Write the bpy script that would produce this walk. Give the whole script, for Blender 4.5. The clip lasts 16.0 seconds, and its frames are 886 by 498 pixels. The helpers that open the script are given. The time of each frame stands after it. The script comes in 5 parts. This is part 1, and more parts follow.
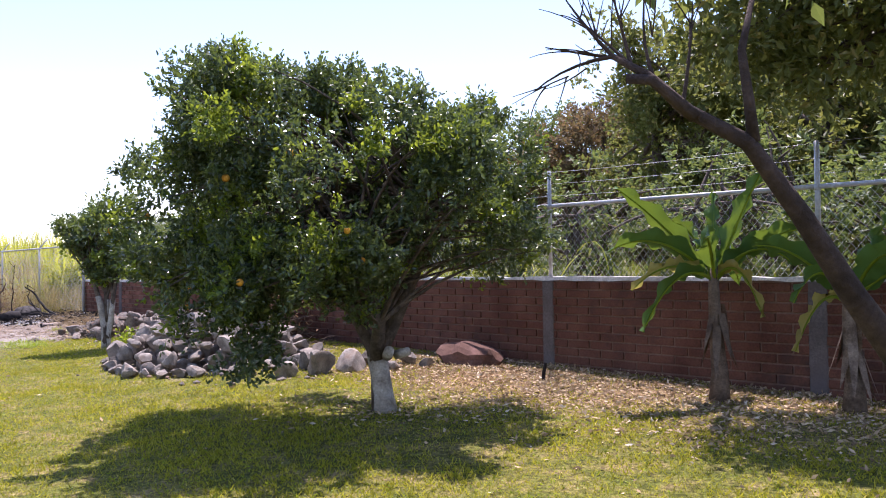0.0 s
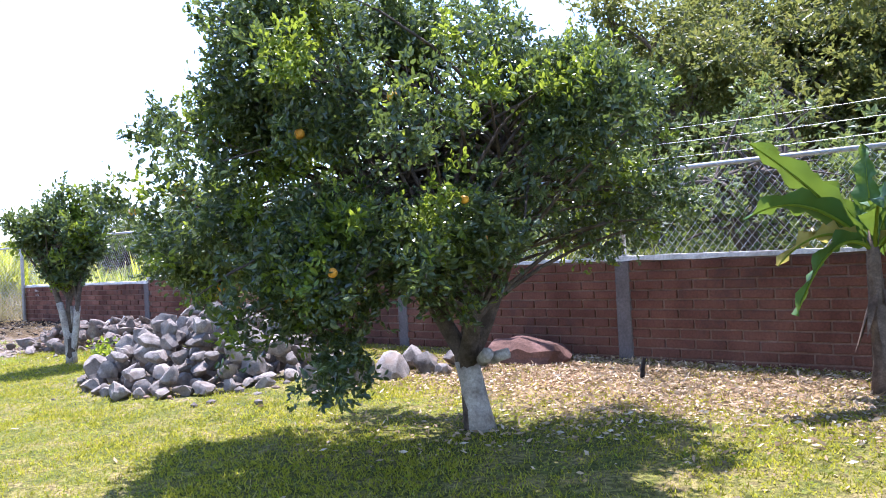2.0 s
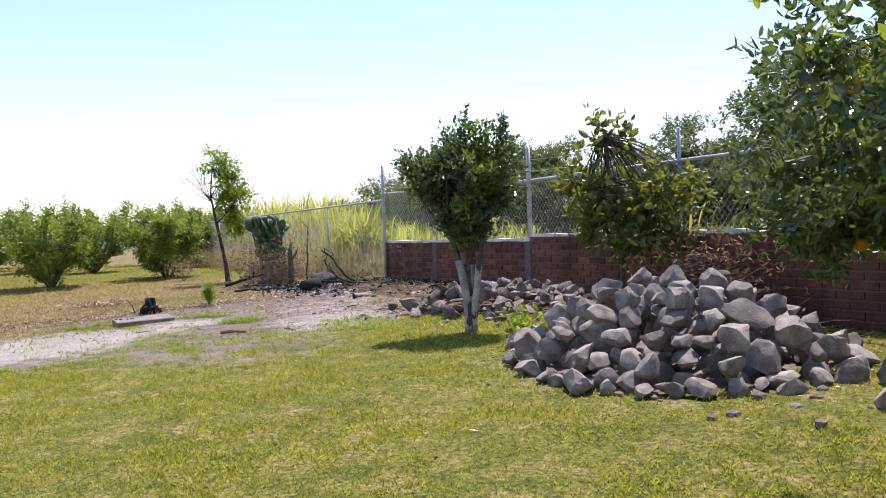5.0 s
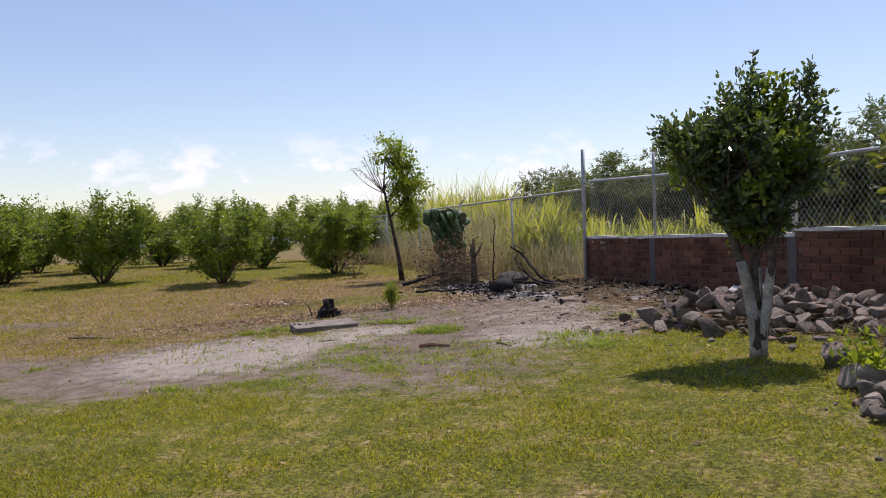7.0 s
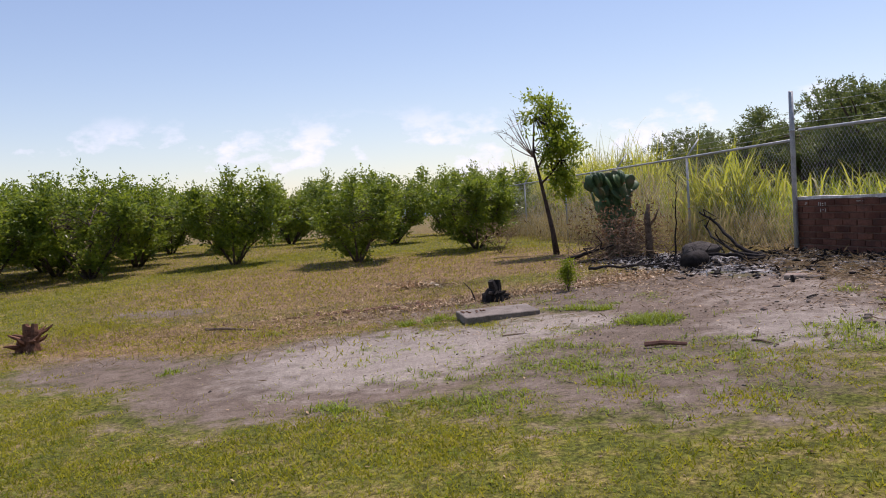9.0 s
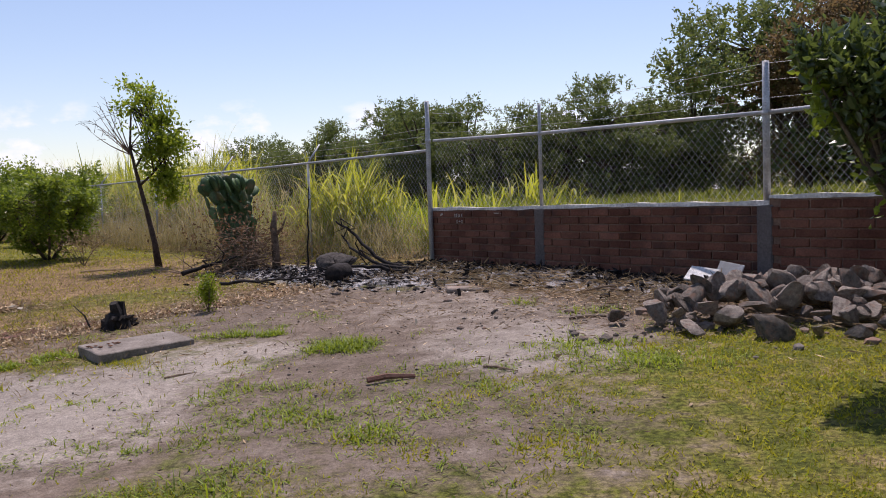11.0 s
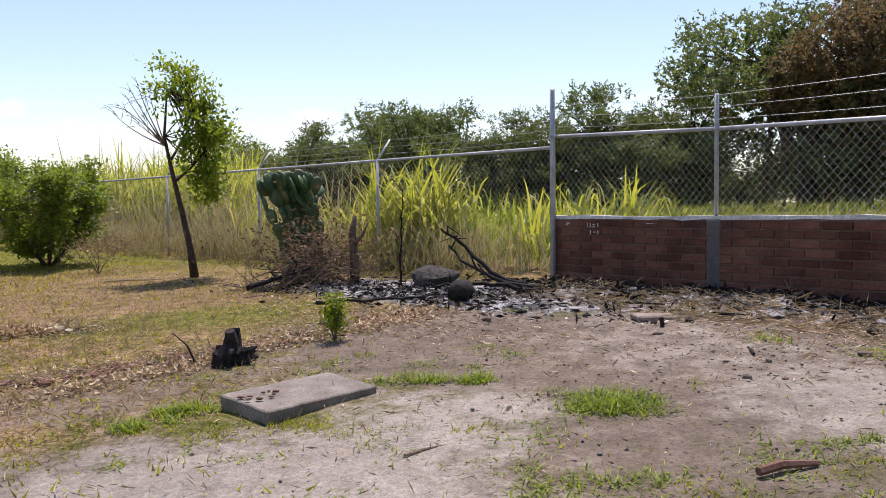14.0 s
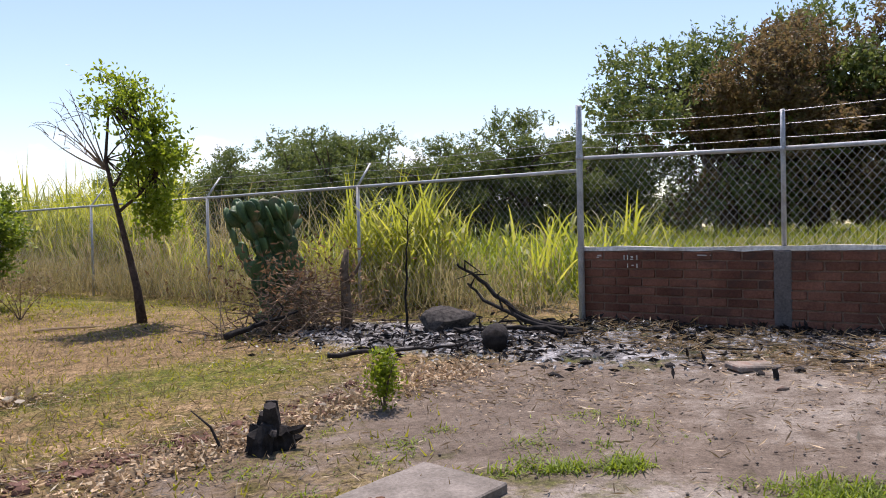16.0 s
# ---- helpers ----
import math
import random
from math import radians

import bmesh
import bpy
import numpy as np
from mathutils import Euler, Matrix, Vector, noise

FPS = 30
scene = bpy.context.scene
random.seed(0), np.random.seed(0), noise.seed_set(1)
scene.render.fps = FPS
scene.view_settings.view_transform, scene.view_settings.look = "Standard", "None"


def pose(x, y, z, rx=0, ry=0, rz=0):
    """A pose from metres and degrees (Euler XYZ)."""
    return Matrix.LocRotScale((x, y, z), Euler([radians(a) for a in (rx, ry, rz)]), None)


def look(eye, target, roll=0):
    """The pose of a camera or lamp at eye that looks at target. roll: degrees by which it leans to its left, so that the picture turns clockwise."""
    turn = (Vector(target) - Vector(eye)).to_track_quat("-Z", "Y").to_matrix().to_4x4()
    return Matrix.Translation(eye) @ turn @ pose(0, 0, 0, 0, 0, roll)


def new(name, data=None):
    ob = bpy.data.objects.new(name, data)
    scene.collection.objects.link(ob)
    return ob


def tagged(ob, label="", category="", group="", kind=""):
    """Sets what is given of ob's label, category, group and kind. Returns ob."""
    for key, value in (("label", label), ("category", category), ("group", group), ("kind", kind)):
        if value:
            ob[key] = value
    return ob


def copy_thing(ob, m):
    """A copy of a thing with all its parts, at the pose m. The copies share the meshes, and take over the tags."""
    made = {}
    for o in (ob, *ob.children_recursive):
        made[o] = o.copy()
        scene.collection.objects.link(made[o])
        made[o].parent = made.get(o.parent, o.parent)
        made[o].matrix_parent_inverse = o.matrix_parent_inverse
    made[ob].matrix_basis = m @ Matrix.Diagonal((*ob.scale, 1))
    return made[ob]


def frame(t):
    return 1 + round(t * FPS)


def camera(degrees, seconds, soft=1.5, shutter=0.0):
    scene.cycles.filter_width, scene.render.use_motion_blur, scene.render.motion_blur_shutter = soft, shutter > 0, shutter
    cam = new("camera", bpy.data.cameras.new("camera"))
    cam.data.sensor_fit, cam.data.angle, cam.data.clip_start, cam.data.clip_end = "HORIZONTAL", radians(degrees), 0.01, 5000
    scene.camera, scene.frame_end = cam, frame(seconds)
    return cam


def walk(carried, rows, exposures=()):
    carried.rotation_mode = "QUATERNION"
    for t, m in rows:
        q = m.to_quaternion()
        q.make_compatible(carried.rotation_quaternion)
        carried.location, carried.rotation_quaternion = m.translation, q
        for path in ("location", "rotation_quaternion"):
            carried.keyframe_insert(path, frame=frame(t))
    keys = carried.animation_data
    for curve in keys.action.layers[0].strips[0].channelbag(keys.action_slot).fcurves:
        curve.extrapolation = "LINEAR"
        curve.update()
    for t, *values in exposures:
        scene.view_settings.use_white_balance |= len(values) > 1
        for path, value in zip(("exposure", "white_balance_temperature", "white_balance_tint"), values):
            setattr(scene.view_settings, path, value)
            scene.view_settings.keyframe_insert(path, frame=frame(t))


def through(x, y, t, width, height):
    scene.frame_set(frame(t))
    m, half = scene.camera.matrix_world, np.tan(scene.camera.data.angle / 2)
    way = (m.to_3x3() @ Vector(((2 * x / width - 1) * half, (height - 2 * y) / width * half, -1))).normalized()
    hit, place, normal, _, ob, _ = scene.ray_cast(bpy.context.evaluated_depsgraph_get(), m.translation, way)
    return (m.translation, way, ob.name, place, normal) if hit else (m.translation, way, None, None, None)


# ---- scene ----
cam = camera(56.0, 16.0, soft=1.0)
METRES, EYE, TILT, LEAN, TURN = 16.47, 1.49, -3.4, 1.0, 2.3
ROWS = [
    (0.0, 0.0, 0.0, 0.0, -0.02, 4.67, -0.24),
    (0.5, -0.0224, 0.0226, -0.0, 0.2, 4.69, -0.01),
    (1.0, -0.044, 0.0451, 0.0011, -2.17, 3.97, 1.02),
    (1.5, -0.0604, 0.071, 0.0012, -2.84, 3.99, 1.97),
    (2.0, -0.0774, 0.0951, 0.0021, -4.88, 4.04, 2.27),
    (2.5, -0.0958, 0.12, 0.0039, -5.81, 3.8, 2.66),
    (3.0, -0.1156, 0.1452, 0.0058, -2.6, 4.13, 1.98),
    (3.5, -0.1372, 0.1671, 0.0067, 1.55, 3.28, 1.38),
    (4.0, -0.1566, 0.1894, 0.0059, 7.54, 2.52, 0.86),
    (6.5, -0.2629, 0.3207, 0.0097, 21.26, 1.89, -0.72),
    (7.0, -0.2905, 0.3461, 0.0108, 24.96, 1.68, -0.59),
    (7.5, -0.3166, 0.3695, 0.0125, 27.68, 1.28, 0.22),
    (8.0, -0.3428, 0.3937, 0.0135, 31.19, 1.11, 0.38),
    (8.5, -0.3689, 0.4145, 0.0137, 32.05, 0.23, 0.6),
    (9.0, -0.3941, 0.4334, 0.014, 32.88, -0.26, 0.8),
    (9.5, -0.4175, 0.4498, 0.0147, 29.65, -0.4, 0.06),
    (10.0, -0.4395, 0.464, 0.0159, 16.23, -0.35, -0.56),
    (12.5, -0.5581, 0.5475, 0.0208, -0.91, 0.0, 0.99),
    (13.0, -0.581, 0.5695, 0.0204, -1.06, 0.51, 0.34),
    (13.5, -0.6058, 0.5892, 0.021, -0.68, 0.66, -0.43),
    (14.0, -0.6274, 0.6084, 0.0222, -0.68, 0.46, -0.3),
    (14.5, -0.6472, 0.6303, 0.0249, -1.02, 0.37, -0.13),
    (15.0, -0.6675, 0.6499, 0.0268, -4.81, 0.79, 0.13),
    (15.5, -0.685, 0.674, 0.0279, -6.68, 1.44, 0.43),
    (16.0, -0.7038, 0.6977, 0.03, -7.65, 2.35, 0.7),
]
# the walk is level with the yard: the first tilt is taken out by TILT and LEAN
walk(cam, [(t, pose(0, 0, EYE, TILT, LEAN, TURN) @ pose(METRES * x, METRES * y, METRES * z, 90 + pitch, roll, yaw)) for t, x, y, z, yaw, pitch, roll in ROWS],
     exposures=[(0.0, 1.24, 6100, 31), (1.2, 1.72, 5650, 27), (2.5, 1.9, 5500, 25), (4.2, 1.57, 5700, 23), (6.2, 0.2, 6500, 23), (10.2, 0.1, 6500, 26), (12.5, 0.36, 6550, 24), (16.0, 0.52, 6500, 21)])

# ---- light ----
SUN_DIR = Vector((0.04, 0.37, 0.92)).normalized()
world = bpy.data.worlds.new("sky")
scene.world = world
world.use_nodes = True
wn, wl = world.node_tree.nodes, world.node_tree.links
wn.clear()
sky = wn.new("ShaderNodeTexSky")
sky.sky_type, sky.sun_disc = "NISHITA", False
sky.sun_elevation = math.asin(SUN_DIR.z)
sky.sun_rotation = math.atan2(SUN_DIR.x, SUN_DIR.y)
sky.air_density, sky.dust_density, sky.ozone_density = 1.1, 0.35, 1.2
wco = wn.new("ShaderNodeTexCoord")
wsep = wn.new("ShaderNodeSeparateXYZ")
wl.new(wco.outputs["Generated"], wsep.inputs[0])
wmap = wn.new("ShaderNodeMapping")
wmap.inputs["Scale"].default_value = (7.0, 7.0, 13.0)
wl.new(wco.outputs["Generated"], wmap.inputs["Vector"])
wnoise = wn.new("ShaderNodeTexNoise")
wnoise.inputs["Scale"].default_value, wnoise.inputs["Detail"].default_value, wnoise.inputs["Roughness"].default_value = 1.5, 7.0, 0.58
wl.new(wmap.outputs["Vector"], wnoise.inputs["Vector"])
wband = wn.new("ShaderNodeValToRGB")          # cumulus sits low over the horizon
wband.color_ramp.elements[0].position, wband.color_ramp.elements[0].color = 0.0, (1, 1, 1, 1)
wband.color_ramp.elements[1].position, wband.color_ramp.elements[1].color = 0.13, (0, 0, 0, 1)
for pos, v in ((0.06, 1.0), (0.09, 0.8)):
    el = wband.color_ramp.elements.new(pos)
    el.color = (v, v, v, 1)
wl.new(wsep.outputs["Z"], wband.inputs[0])
wramp = wn.new("ShaderNodeMapRange")
wramp.inputs["From Min"].default_value, wramp.inputs["From Max"].default_value = 0.535, 0.64
wl.new(wnoise.outputs["Fac"], wramp.inputs["Value"])
wmul = wn.new("ShaderNodeMath")
wmul.operation = "MULTIPLY"
wl.new(wband.outputs["Color"], wmul.inputs[0])
wl.new(wramp.outputs["Result"], wmul.inputs[1])
wmix = wn.new("ShaderNodeMixRGB")
wmix.inputs["Color2"].default_value = (7.6, 7.9, 8.8, 1)
wl.new(wmul.outputs[0], wmix.inputs["Fac"])
wl.new(sky.outputs["Color"], wmix.inputs["Color1"])
wbg = wn.new("ShaderNodeBackground")
wbg.inputs["Strength"].default_value = 0.122
wl.new(wmix.outputs["Color"], wbg.inputs["Color"])
wout = wn.new("ShaderNodeOutputWorld")
wl.new(wbg.outputs["Background"], wout.inputs["Surface"])

sun_data = bpy.data.lights.new("sun", "SUN")
sun_data.energy, sun_data.angle, sun_data.color = 4.7, radians(0.6), (1.0, 0.95, 0.87)
sun = new("sun", sun_data)
sun.matrix_world = look(SUN_DIR * 60, (0, 0, 0))


# ---- materials ----
def base_material(name, rough=0.8, spec=0.3, metal=0.0):
    m = bpy.data.materials.new(name)
    m.use_nodes = True
    n, l = m.node_tree.nodes, m.node_tree.links
    b = n["Principled BSDF"]
    b.inputs["Roughness"].default_value = rough
    b.inputs["Specular IOR Level"].default_value = spec
    b.inputs["Metallic"].default_value = metal
    return m, n, l, b


def noise_node(n, l, scale, detail=5.0, vec=None, rough=0.55):
    t = n.new("ShaderNodeTexNoise")
    t.inputs["Scale"].default_value, t.inputs["Detail"].default_value, t.inputs["Roughness"].default_value = scale, detail, rough
    if vec is not None:
        l.new(vec, t.inputs["Vector"])
    return t


def ramp_node(n, l, fac, stops):
    r = n.new("ShaderNodeValToRGB")
    e = r.color_ramp.elements
    while len(e) < len(stops):
        e.new(0.5)
    for el, (p, c) in zip(e, stops):
        el.position, el.color = p, (*c, 1) if len(c) == 3 else c
    l.new(fac, r.inputs[0])
    return r


def mix_node(n, l, fac, a, b, mode="MIX"):
    x = n.new("ShaderNodeMixRGB")
    x.blend_type = mode
    for sock, v in ((x.inputs["Fac"], fac), (x.inputs["Color1"], a), (x.inputs["Color2"], b)):
        if isinstance(v, (int, float)):
            sock.default_value = v
        elif isinstance(v, tuple):
            sock.default_value = (*v, 1)
        else:
            l.new(v, sock)
    return x.outputs["Color"]


def bump_node(n, l, b, height, strength, dist=0.02):
    k = n.new("ShaderNodeBump")
    k.inputs["Strength"].default_value, k.inputs["Distance"].default_value = strength, dist
    l.new(height, k.inputs["Height"])
    l.new(k.outputs["Normal"], b.inputs["Normal"])


def solid(name, dark, light, scale=6.0, fine=40.0, rough=0.85, bump=0.5, spec=0.25, metal=0.0, vary=0.25, stain=None, dist=0.01):
    """A mottled opaque surface: two scales of noise, a change from object to object, and a stain."""
    m, n, l, b = base_material(name, rough, spec, metal)
    co = n.new("ShaderNodeTexCoord").outputs["Object"]
    info = n.new("ShaderNodeObjectInfo")
    add = n.new("ShaderNodeVectorMath")
    add.operation = "ADD"
    l.new(co, add.inputs[0])
    l.new(info.outputs["Location"], add.inputs[1])
    big, small = noise_node(n, l, scale, 4, add.outputs[0]), noise_node(n, l, fine, 6, add.outputs[0], 0.65)
    col = ramp_node(n, l, big.outputs["Fac"], [(0.32, dark), (0.68, light)]).outputs["Color"]
    grain = ramp_node(n, l, small.outputs["Fac"], [(0.36, (0.6, 0.6, 0.6)), (0.64, (1.3, 1.3, 1.3))]).outputs["Color"]
    col = mix_node(n, l, 0.6, col, grain, "MULTIPLY")
    var = ramp_node(n, l, info.outputs["Random"], [(0, (1 - vary,) * 3), (1, (1 + vary,) * 3)]).outputs["Color"]
    col = mix_node(n, l, 1.0, col, var, "MULTIPLY")
    if stain:
        st = noise_node(n, l, scale * 0.45, 6, add.outputs[0], 0.7)
        col = mix_node(n, l, ramp_node(n, l, st.outputs["Fac"], [(0.52, (0, 0, 0)), (0.66, (1, 1, 1))]).outputs["Color"], col, stain)
    l.new(col, b.inputs["Base Color"])
    bump_node(n, l, b, small.outputs["Fac"], bump, dist)
    return m


def leafy(name, dark, mid, light, glow, through=0.35, rough=0.45, spec=0.4, rare=None):
    """Leaves: colour from leaf to leaf, gloss on top, and light let through."""
    m, n, l, b = base_material(name, rough, spec)
    geo = n.new("ShaderNodeNewGeometry")
    stops = [(0.0, dark), (0.45, mid), (0.9, light)]
    if rare:
        stops.append((0.97, rare))
    col = ramp_node(n, l, geo.outputs["Random Per Island"], stops).outputs["Color"]
    big = noise_node(n, l, 1.1, 3, geo.outputs["Position"])
    col = mix_node(n, l, 1.0, col, ramp_node(n, l, big.outputs["Fac"], [(0.3, (0.75, 0.78, 0.75)), (0.7, (1.25, 1.2, 1.1))]).outputs["Color"], "MULTIPLY")
    l.new(col, b.inputs["Base Color"])
    tr = n.new("ShaderNodeBsdfTranslucent")
    l.new(mix_node(n, l, 0.6, col, glow), tr.inputs["Color"])
    mx = n.new("ShaderNodeMixShader")
    mx.inputs[0].default_value = through
    l.new(b.outputs[0], mx.inputs[1])
    l.new(tr.outputs[0], mx.inputs[2])
    l.new(mx.outputs[0], n["Material Output"].inputs["Surface"])
    return m


M = {}
M["citrus"] = leafy("citrus_leaf", (0.03, 0.05, 0.026), (0.052, 0.08, 0.034), (0.095, 0.13, 0.042), (0.22, 0.3, 0.05), 0.28, 0.28, 0.6, (0.2, 0.24, 0.04))
M["orchard"] = leafy("orchard_leaf", (0.036, 0.062, 0.014), (0.095, 0.155, 0.02), (0.21, 0.28, 0.03), (0.4, 0.5, 0.04), 0.4, 0.4, 0.4, (0.2, 0.2, 0.05))
M["bright_leaf"] = leafy("bright_leaf", (0.065, 0.11, 0.01), (0.125, 0.185, 0.014), (0.2, 0.26, 0.022), (0.48, 0.58, 0.035), 0.5, 0.42, 0.4)
M["woods"] = leafy("woods_leaf", (0.052, 0.08, 0.032), (0.088, 0.13, 0.044), (0.14, 0.18, 0.055), (0.28, 0.34, 0.07), 0.36, 0.5, 0.35, (0.15, 0.12, 0.05))
M["sapling"] = leafy("sapling_leaf", (0.04, 0.06, 0.02), (0.075, 0.10, 0.025), (0.14, 0.16, 0.03), (0.4, 0.42, 0.04), 0.35, 0.4, 0.4, (0.3, 0.26, 0.05))
M["woods_light"] = leafy("woods_light_leaf", (0.048, 0.065, 0.022), (0.09, 0.112, 0.033), (0.155, 0.168, 0.05), (0.34, 0.36, 0.07), 0.36, 0.5, 0.3, (0.2, 0.16, 0.06))
M["ash_heap"] = solid("ash_heap", (0.03, 0.027, 0.025), (0.1, 0.09, 0.082), 8, 50, 0.95, 0.9, 0.1, 0, 0.1)
M["woods_dry"] = leafy("woods_dry_leaf", (0.08, 0.055, 0.032), (0.15, 0.1, 0.055), (0.16, 0.145, 0.06), (0.36, 0.24, 0.1), 0.34, 0.6, 0.25)
M["cane"] = leafy("cane_blade", (0.1, 0.145, 0.014), (0.23, 0.265, 0.025), (0.43, 0.395, 0.06), (0.66, 0.67, 0.06), 0.52, 0.5, 0.3, (0.5, 0.42, 0.24))
M["field"] = leafy("field_grass", (0.06, 0.09, 0.012), (0.105, 0.14, 0.018), (0.18, 0.19, 0.03), (0.34, 0.38, 0.04), 0.4, 0.6, 0.2, (0.35, 0.3, 0.14))
M["lawn"] = leafy("lawn_blade", (0.095, 0.11, 0.012), (0.225, 0.23, 0.02), (0.41, 0.375, 0.045), (0.52, 0.49, 0.04), 0.5, 0.7, 0.08, (0.4, 0.34, 0.14))
M["weed"] = leafy("weed_leaf", (0.06, 0.095, 0.006), (0.135, 0.195, 0.01), (0.23, 0.3, 0.018), (0.45, 0.54, 0.03), 0.42, 0.5, 0.3)
M["straw"] = leafy("dry_straw", (0.12, 0.078, 0.042), (0.23, 0.157, 0.088), (0.38, 0.285, 0.165), (0.45, 0.36, 0.2), 0.2, 0.8, 0.15, (0.55, 0.46, 0.34))
M["dry_stand"] = leafy("dry_standing_grass", (0.17, 0.125, 0.058), (0.31, 0.245, 0.115), (0.46, 0.385, 0.2), (0.5, 0.43, 0.2), 0.35, 0.75, 0.15, (0.2, 0.24, 0.05))
M["litter"] = leafy("dry_litter", (0.17, 0.115, 0.07), (0.38, 0.27, 0.17), (0.58, 0.45, 0.31), (0.4, 0.3, 0.18), 0.15, 0.8, 0.15, (0.6, 0.52, 0.42))
M["dead_leaf"] = leafy("brown_dead_leaf", (0.07, 0.042, 0.025), (0.15, 0.09, 0.052), (0.28, 0.18, 0.11), (0.3, 0.18, 0.09), 0.2, 0.8, 0.15)
M["banana"] = leafy("banana_leaf", (0.02, 0.058, 0.022), (0.034, 0.085, 0.026), (0.06, 0.13, 0.03), (0.36, 0.5, 0.04), 0.2, 0.5, 0.22)
M["banana_old"] = leafy("banana_old_leaf", (0.2, 0.17, 0.05), (0.26, 0.22, 0.06), (0.3, 0.26, 0.09), (0.6, 0.52, 0.1), 0.4, 0.6, 0.3)
M["cactus"] = solid("cactus_skin", (0.035, 0.075, 0.028), (0.07, 0.125, 0.045), 9, 60, 0.55, 0.3, 0.35, 0, 0.25, (0.14, 0.12, 0.06))
M["bark"] = solid("bark", (0.06, 0.045, 0.035), (0.16, 0.125, 0.10), 14, 70, 0.9, 0.9, 0.15, 0, 0.15)
M["bark_red"] = solid("bark_reddish", (0.035, 0.025, 0.021), (0.085, 0.06, 0.05), 14, 60, 0.9, 0.9, 0.15, 0, 0.15)
M["lime"] = solid("lime_wash", (0.24, 0.205, 0.165), (0.5, 0.455, 0.385), 9, 45, 0.95, 0.6, 0.1, 0, 0.1, (0.2, 0.165, 0.13))
M["fresh_leaf"] = leafy("fresh_leaf", (0.06, 0.105, 0.014), (0.105, 0.165, 0.018), (0.17, 0.225, 0.025), (0.42, 0.5, 0.04), 0.4, 0.35, 0.45)
M["dead_wood"] = solid("dead_wood", (0.10, 0.07, 0.05), (0.24, 0.18, 0.13), 11, 60, 0.95, 0.8, 0.1, 0, 0.3)
M["char"] = solid("charred_wood", (0.008, 0.007, 0.007), (0.035, 0.03, 0.028), 12, 60, 0.9, 0.9, 0.2, 0, 0.3)
M["stone"] = solid("field_stone", (0.125, 0.108, 0.092), (0.30, 0.265, 0.228), 1.6, 14, 0.95, 0.45, 0.15, 0, 0.4, (0.25, 0.19, 0.145), 0.04)
M["rubble"] = solid("broken_concrete", (0.12, 0.1, 0.086), (0.27, 0.235, 0.2), 5, 45, 0.95, 0.9, 0.12, 0, 0.42, (0.24, 0.15, 0.11))
M["concrete"] = solid("concrete", (0.15, 0.13, 0.11), (0.235, 0.205, 0.178), 5, 50, 0.95, 0.5, 0.15, 0, 0.1, (0.13, 0.12, 0.11))
M["cap"] = solid("mortar_cap", (0.5, 0.465, 0.41), (0.74, 0.7, 0.64), 5, 40, 0.95, 0.6, 0.1, 0, 0.05, (0.3, 0.26, 0.23))
M["pilaster"] = solid("pilaster_concrete", (0.098, 0.084, 0.078), (0.158, 0.136, 0.127), 4, 45, 0.95, 0.5, 0.12, 0, 0.08, (0.12, 0.1, 0.095))
M["mortar"] = solid("wall_mortar", (0.15, 0.095, 0.07), (0.245, 0.16, 0.12), 2.2, 40, 0.95, 0.6, 0.1, 0, 0.05, (0.16, 0.10, 0.08))
M["brick"] = solid("red_brick", (0.11, 0.045, 0.031), (0.21, 0.095, 0.064), 2.2, 50, 0.95, 0.7, 0.1, 0, 0.28, (0.06, 0.038, 0.032))
M["steel"] = solid("galvanised_steel", (0.3, 0.31, 0.32), (0.46, 0.47, 0.48), 8, 60, 0.55, 0.15, 0.5, 0.35, 0.08, (0.34, 0.32, 0.3))
M["wire"] = solid("galvanised_wire", (0.34, 0.35, 0.36), (0.5, 0.51, 0.52), 8, 60, 0.5, 0.1, 0.5, 0.4, 0.05)
M["orange"] = solid("orange_peel", (0.62, 0.26, 0.02), (0.75, 0.38, 0.03), 8, 90, 0.5, 0.3, 0.4, 0, 0.15, (0.45, 0.42, 0.05))
M["rust"] = solid("rusty_iron", (0.08, 0.04, 0.025), (0.2, 0.10, 0.06), 20, 70, 0.9, 0.8, 0.2, 0, 0.2)
M["tile"] = solid("clay_roof_tile", (0.1, 0.054, 0.04), (0.17, 0.092, 0.068), 5, 50, 0.9, 0.5, 0.15, 0, 0.2, (0.2, 0.11, 0.09))
M["paint"] = solid("pale_paint", (0.45, 0.43, 0.38), (0.62, 0.6, 0.55), 12, 60, 0.9, 0.3, 0.1, 0, 0.1)
M["white_panel"] = solid("white_panel", (0.45, 0.45, 0.44), (0.64, 0.64, 0.62), 4, 40, 0.7, 0.06, 0.25, 0, 0.1, (0.4, 0.37, 0.33))

# far mountains: the haze over them is painted as blue colour plus emission
m, n, l, b = base_material("painted_haze", 1.0, 0.0)
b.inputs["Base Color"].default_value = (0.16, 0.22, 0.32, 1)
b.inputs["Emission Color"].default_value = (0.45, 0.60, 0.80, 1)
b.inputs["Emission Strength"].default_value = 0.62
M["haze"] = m

